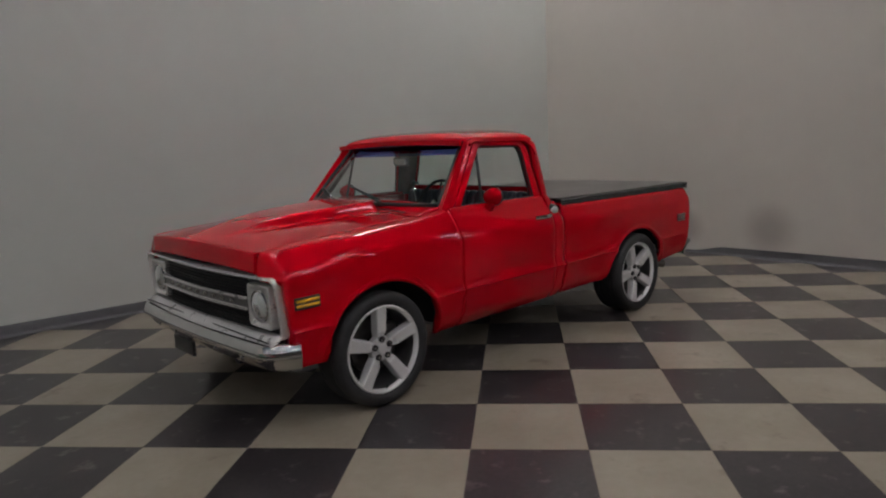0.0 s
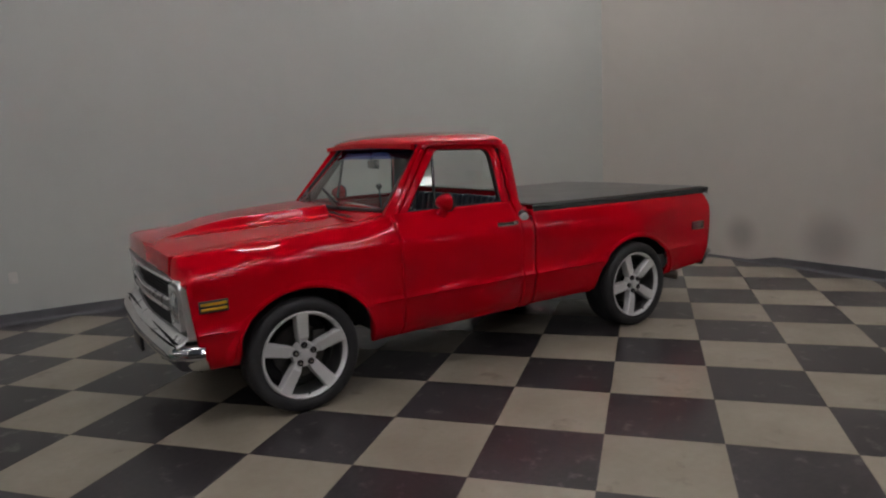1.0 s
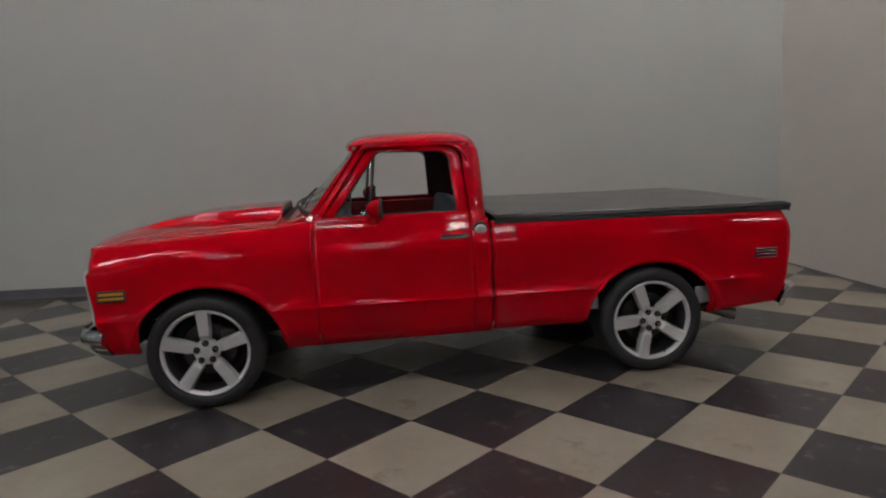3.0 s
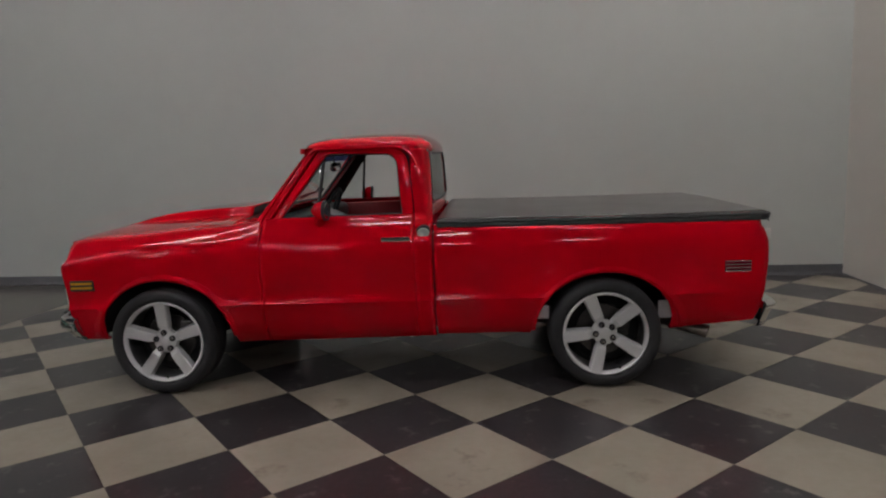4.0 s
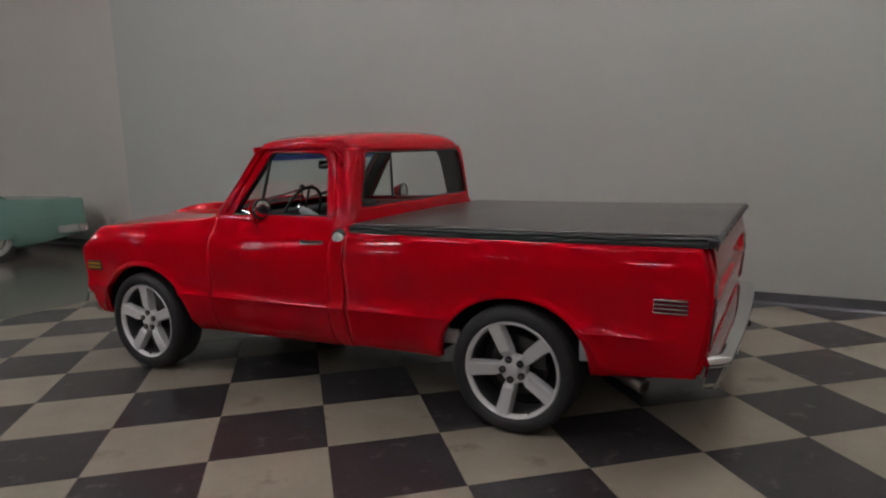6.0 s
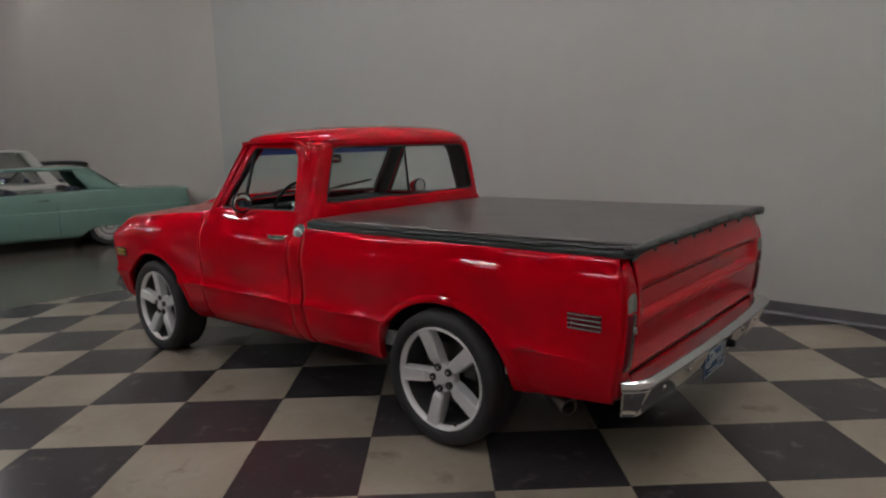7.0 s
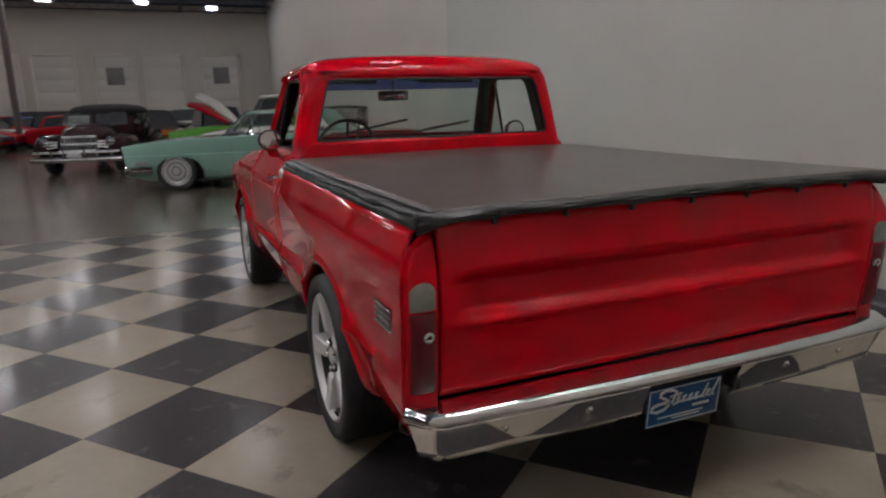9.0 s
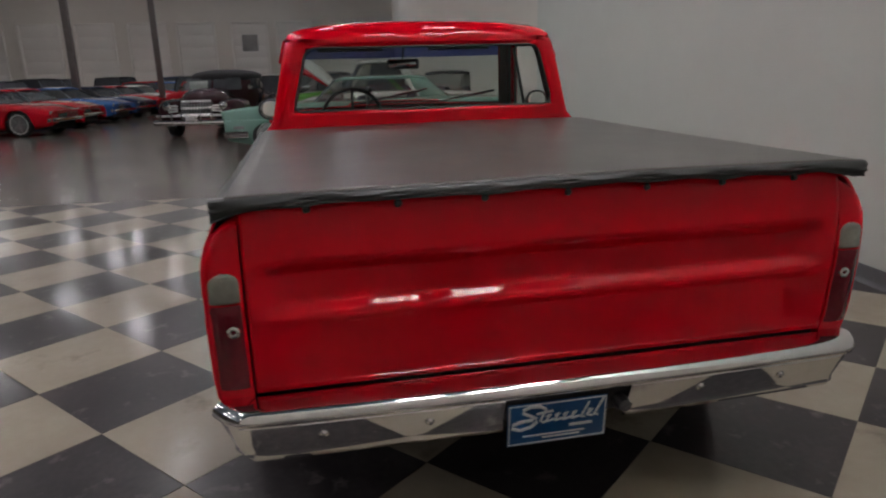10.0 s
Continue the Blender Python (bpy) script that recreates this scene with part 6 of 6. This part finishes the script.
# dark maroon forties pickup facing the aisle: narrow hood between round fenders
def forties_truck(x, y, rz):
    t = tagged(root("vintage_pickup", x, y, 0, rz), "dark maroon forties pickup with a big chrome grille", "pickup truck", "parked cars")
    def ell(name, c, r, material, lab="", zmin=None):
        b = bmesh.new()
        bmesh.ops.create_uvsphere(b, u_segments=28, v_segments=18, radius=1.0)
        for v in b.verts:
            sg = lambda q, p: math.copysign(abs(q) ** p, q)
            v.co = Vector((c[0] + r[0] * sg(v.co.x, 0.8), c[1] + r[1] * sg(v.co.y, 0.8), c[2] + r[2] * sg(v.co.z, 0.8)))
            if zmin is not None and v.co.z < zmin:
                v.co.z = zmin
        return part(name, b, material, t, lab)
    ell("hood", (1.15, 0, 0.88), (0.94, 0.60, 0.38), MAROON)
    ell("cab", (-0.30, 0, 1.05), (1.16, 0.96, 0.66), MAROON, zmin=0.5)
    ell("roof", (-0.36, 0, 1.52), (1.14, 0.90, 0.21), SOFT_TOP)
    b = bmesh.new()
    box(b, (-1.6, 0, 0.78), (1.9, 1.5, 0.42), 0.08)
    part("bed", b, MAROON, t)
    for s in (-1, 1):
        ell("fender", (1.42, s * 0.82, 0.65), (0.76, 0.30, 0.33), MAROON, zmin=0.42)
        ell("rear_fender", (-1.75, s * 0.78, 0.55), (0.62, 0.18, 0.32), MAROON, zmin=0.32)
        m = Matrix.Translation((2.14, s * 0.74, 0.80)) @ Matrix.Rotation(radians(-90), 4, "Z")
        part("headlamp", lathe([(0, 0.055), (0.06, 0.05), (0.10, 0.03), (0.115, 0.0), (0.11, -0.02), (0.10, -0.14), (0.05, -0.22)], 24, m), CHROME, t)
        for c in (1.55, -1.75):
            car_wheel(t, c, s, 0.92, 0.36, 0.20, "wire")
        b = bmesh.new()
        box(b, (0.40, s * 0.80, 0.42), (1.3, 0.24, 0.05), 0.02)
        part("running_board", b, BLACK, t)
        b = bmesh.new()
        b.faces.new([b.verts.new(p) for p in ((0.885, s * 0.03, 1.18), (0.80, s * 0.80, 1.18), (0.66, s * 0.74, 1.50), (0.75, s * 0.03, 1.52))])
        part("windshield_pane", b, GLASS_DARK, t)
        b = bmesh.new()
        box(b, (-0.05, s * 0.925, 1.32), (0.66, 0.07, 0.28), 0.008)
        part("side_window", b, GLASS_DARK, t)
        part("mirror", lathe([(0, 0.02), (0.07, 0.015), (0.075, 0)], 16, Matrix.Translation((0.6, s * 0.98, 1.25)) @ Matrix.Rotation(radians(90), 4, "Z")), CHROME, t)
    b = bmesh.new()
    box(b, (0.875, -0.36, 1.33), (0.02, 0.50, 0.20), 0.005, Matrix.Rotation(radians(-14), 4, "Y"))
    part("paper_sign", b, SIGN, t)
    for s in (-1, 1):
        for k in range(3):
            part("fender_bar", tube([(2.16 - 0.02 * k, s * 0.46, 0.70 + 0.055 * k), (2.13 - 0.03 * k, s * 0.74, 0.66 + 0.075 * k), (1.93 - 0.03 * k, s * 0.99, 0.70 + 0.055 * k)], 0.020, 8), TRIM_GREY, t)
        part("parking_lamp", lathe([(0, 0.04), (0.04, 0.03), (0.055, 0)], 16, Matrix.Translation((2.12, s * 0.86, 0.62)) @ Matrix.Rotation(radians(-90), 4, "Z")), LAMP_GLASS, t)
    # grille: a bright surround with upright teeth over a dark opening
    for k, z in enumerate((0.60, 0.76, 0.93)):
        b = band([(2.22 - 0.06 * k - 0.10 * u * u, u * (0.44 - 0.03 * k), z) for u in spread(-1, 1, 12)], [(-0.015, -0.02), (0.015, -0.02), (0.022, 0), (0.015, 0.02), (-0.015, 0.02)])
        part("grille_bar", b, TRIM_GREY, t)
    for y in spread(-0.40, 0.40, 10):
        part("grille_tooth", tube([(2.23 - y * y * 0.4, y, 0.58), (2.12 - y * y * 0.4, y * 0.9, 0.93)], 0.011, 8), SILVER, t)
    b = bmesh.new()
    box(b, (2.02, 0, 0.70), (0.12, 0.86, 0.42), 0.04)
    part("grille_backing", b, BLACK, t)
    # bumper: a rounded bar below, a guard rail above on upright posts
    b = band([(2.40 - 0.12 * abs(u) ** 2.5, u * 1.04, 0.41) for u in spread(-1, 1, 20)], [(-0.02, -0.075), (0.02, -0.070), (0.045, -0.03), (0.045, 0.03), (0.02, 0.060), (-0.02, 0.065)])
    part("bumper", b, CHROME, t, "chrome bumper")
    part("bumper_rib", tube([(2.448 - 0.12 * abs(u) ** 2.5, u * 1.03, 0.415) for u in spread(-1, 1, 20)], 0.014, 8), TRIM_GREY, t)
    part("guard_rail", tube([(2.40 - 0.14 * abs(u) ** 2.5, u * 0.98, 0.575) for u in spread(-1, 1, 20)], 0.026, 10), TRIM_GREY, t)
    for y in (-0.82, -0.52, -0.24, 0.24, 0.52, 0.82):
        b = bmesh.new()
        box(b, (2.43 - 0.12 * abs(y) ** 2.5, y, 0.49), (0.06, 0.06, 0.27), 0.022)
        part("overrider", b, CHROME, t)
    b = bmesh.new()
    box(b, (2.43, 0, 0.50), (0.05, 0.30, 0.10), 0.015)
    part("plate_frame", b, TRIM_GREY, t)
    return t


forties_truck(-14.85, -2.80, -15)

# ---- wall outlets and darker wall spots ----
def outlet(x, y, z, rz):
    r = tagged(root("wall_outlet", x, y, z, rz), "cream plastic wall outlet plate above the baseboard", "outlet", "wall outlets")
    b = bmesh.new()
    box(b, (0, -0.004, 0), (0.078, 0.008, 0.118), 0.003)
    part("cover_plate", b, PLASTIC, r)
    for dz in (-0.03, 0.03):
        b = bmesh.new()
        box(b, (0, -0.009, dz), (0.034, 0.004, 0.028), 0.0015)
        part("socket", b, PLASTIC, r)


outlet(-1.51, back_y(-1.51), 0.47, WANG)
outlet(5.34, back_y(5.34), 0.48, WANG)
outlet(right_x(0.38), 0.38, 0.46, -90 + math.degrees(math.atan(-0.06)))

def darken_spots(m, spots, color, most):
    """Soft round darker spots at places on a wall."""
    nt = m.node_tree
    bsdf = nt.nodes["Principled BSDF"]
    geo = nt.nodes.new("ShaderNodeNewGeometry")
    for at, r in spots:
        old = bsdf.inputs["Base Color"].links[0].from_socket
        dist = nt.nodes.new("ShaderNodeVectorMath")
        dist.operation = "DISTANCE"
        dist.inputs[1].default_value = at
        nt.links.new(geo.outputs["Position"], dist.inputs[0])
        fall = nt.nodes.new("ShaderNodeMapRange")
        fall.interpolation_type = "SMOOTHSTEP"
        fall.inputs["From Min"].default_value = r
        fall.inputs["From Max"].default_value = r * 0.15
        fall.inputs["To Max"].default_value = most
        nt.links.new(dist.outputs["Value"], fall.inputs["Value"])
        mix = nt.nodes.new("ShaderNodeMix")
        mix.data_type = "RGBA"
        mix.inputs["B"].default_value = (*color, 1)
        nt.links.new(fall.outputs["Result"], mix.inputs["Factor"])
        nt.links.new(old, mix.inputs["A"])
        nt.links.new(mix.outputs["Result"], bsdf.inputs["Base Color"])


darken_spots(WALL, [((right_x(0.12), 0.12, 0.33), 0.30), ((right_x(-0.95), -0.95, 0.36), 0.42), ((-7.1, far_y(-7.1), 0.38), 0.30), ((-6.72, far_y(-6.72), 0.42), 0.16)], (0.22, 0.19, 0.17), 0.5)

# ---- floor: polished concrete, with a field of check tiles laid on it ----
bm = bmesh.new()
sheet([[(x, y, -0.004) for y in spread(-26.5, 8, 24)] for x in spread(-43, 19, 40)], bm)
floor = tagged(part("floor", bm, CONCRETE), "polished brown-grey concrete floor with dark and cream check tiles", "floor", kind="structure")
GA, S0 = 40.3, 0.6096
GO = Vector((0.757, -1.816))
E1 = Vector((math.cos(radians(GA)), math.sin(radians(GA)))) * S0
E2 = Vector((math.sin(radians(GA)), -math.cos(radians(GA)))) * S0


def clip(poly, p, n):
    out = []
    for i, a in enumerate(poly):
        b = poly[(i + 1) % len(poly)]
        da, db = (a - p).dot(n), (b - p).dot(n)
        if da >= 0:
            out.append(a)
        if (da >= 0) != (db >= 0):
            out.append(a + (b - a) * (da / (da - db)))
    return out


HALF = [(Vector((0, 3.0 - 0.002)), Vector((-SLOPE, -1)).normalized()), (Vector((6.02, 0)), Vector((-1, 0.06)).normalized()), (Vector((-2.80, 0)), Vector((1, -0.082)).normalized()), (Vector((0, -8.2)), Vector((0, 1)))]


def tile(a, b):
    g = 0.0008 / S0
    poly = [GO + E1 * (a + g) + E2 * (b + g), GO + E1 * (a + 1 - g) + E2 * (b + g), GO + E1 * (a + 1 - g) + E2 * (b + 1 - g), GO + E1 * (a + g) + E2 * (b + 1 - g)]
    c = sum(poly, Vector((0, 0))) / 4
    whole = True
    for p, n in HALF:
        if any((v - p).dot(n) < 0 for v in poly):
            whole = False
    if not whole:
        for p, n in HALF:
            poly = clip(poly, p, n)
            if len(poly) < 3:
                return None
    return c, poly, whole


def tile_mesh(poly, c):
    b = bmesh.new()
    mid = sum(poly, Vector((0, 0))) / len(poly)
    lowv = [b.verts.new((p.x - c.x, p.y - c.y, -0.003)) for p in poly]
    topv = [b.verts.new((p.x - c.x, p.y - c.y, -0.0006)) for p in poly]
    inn = [b.verts.new((mid.x - c.x + (p.x - mid.x) * 0.997, mid.y - c.y + (p.y - mid.y) * 0.997, 0.0)) for p in poly]
    n = len(poly)
    for i in range(n):
        j = (i + 1) % n
        b.faces.new((lowv[i], lowv[j], topv[j], topv[i]))
        b.faces.new((topv[i], topv[j], inn[j], inn[i]))
    b.faces.new(inn)
    bmesh.ops.recalc_face_normals(b, faces=b.faces)
    me = bpy.data.meshes.new("tile")
    b.to_mesh(me)
    b.free()
    return me


shared = {}
for a in range(-22, 22):
    for bb in range(-22, 22):
        t = tile(a, bb)
        if not t:
            continue
        c, poly, whole = t
        dark = (a + bb) % 2 == 1
        key = dark
        if whole and key in shared:
            me = shared[key]
        else:
            me = tile_mesh(poly, c)
            me.materials.append(TILE_DARK if dark else TILE_LIGHT)
            if whole:
                shared[key] = me
        ob = new("tile", me)
        ob.location = (c.x, c.y, 0)
        ob.parent = floor
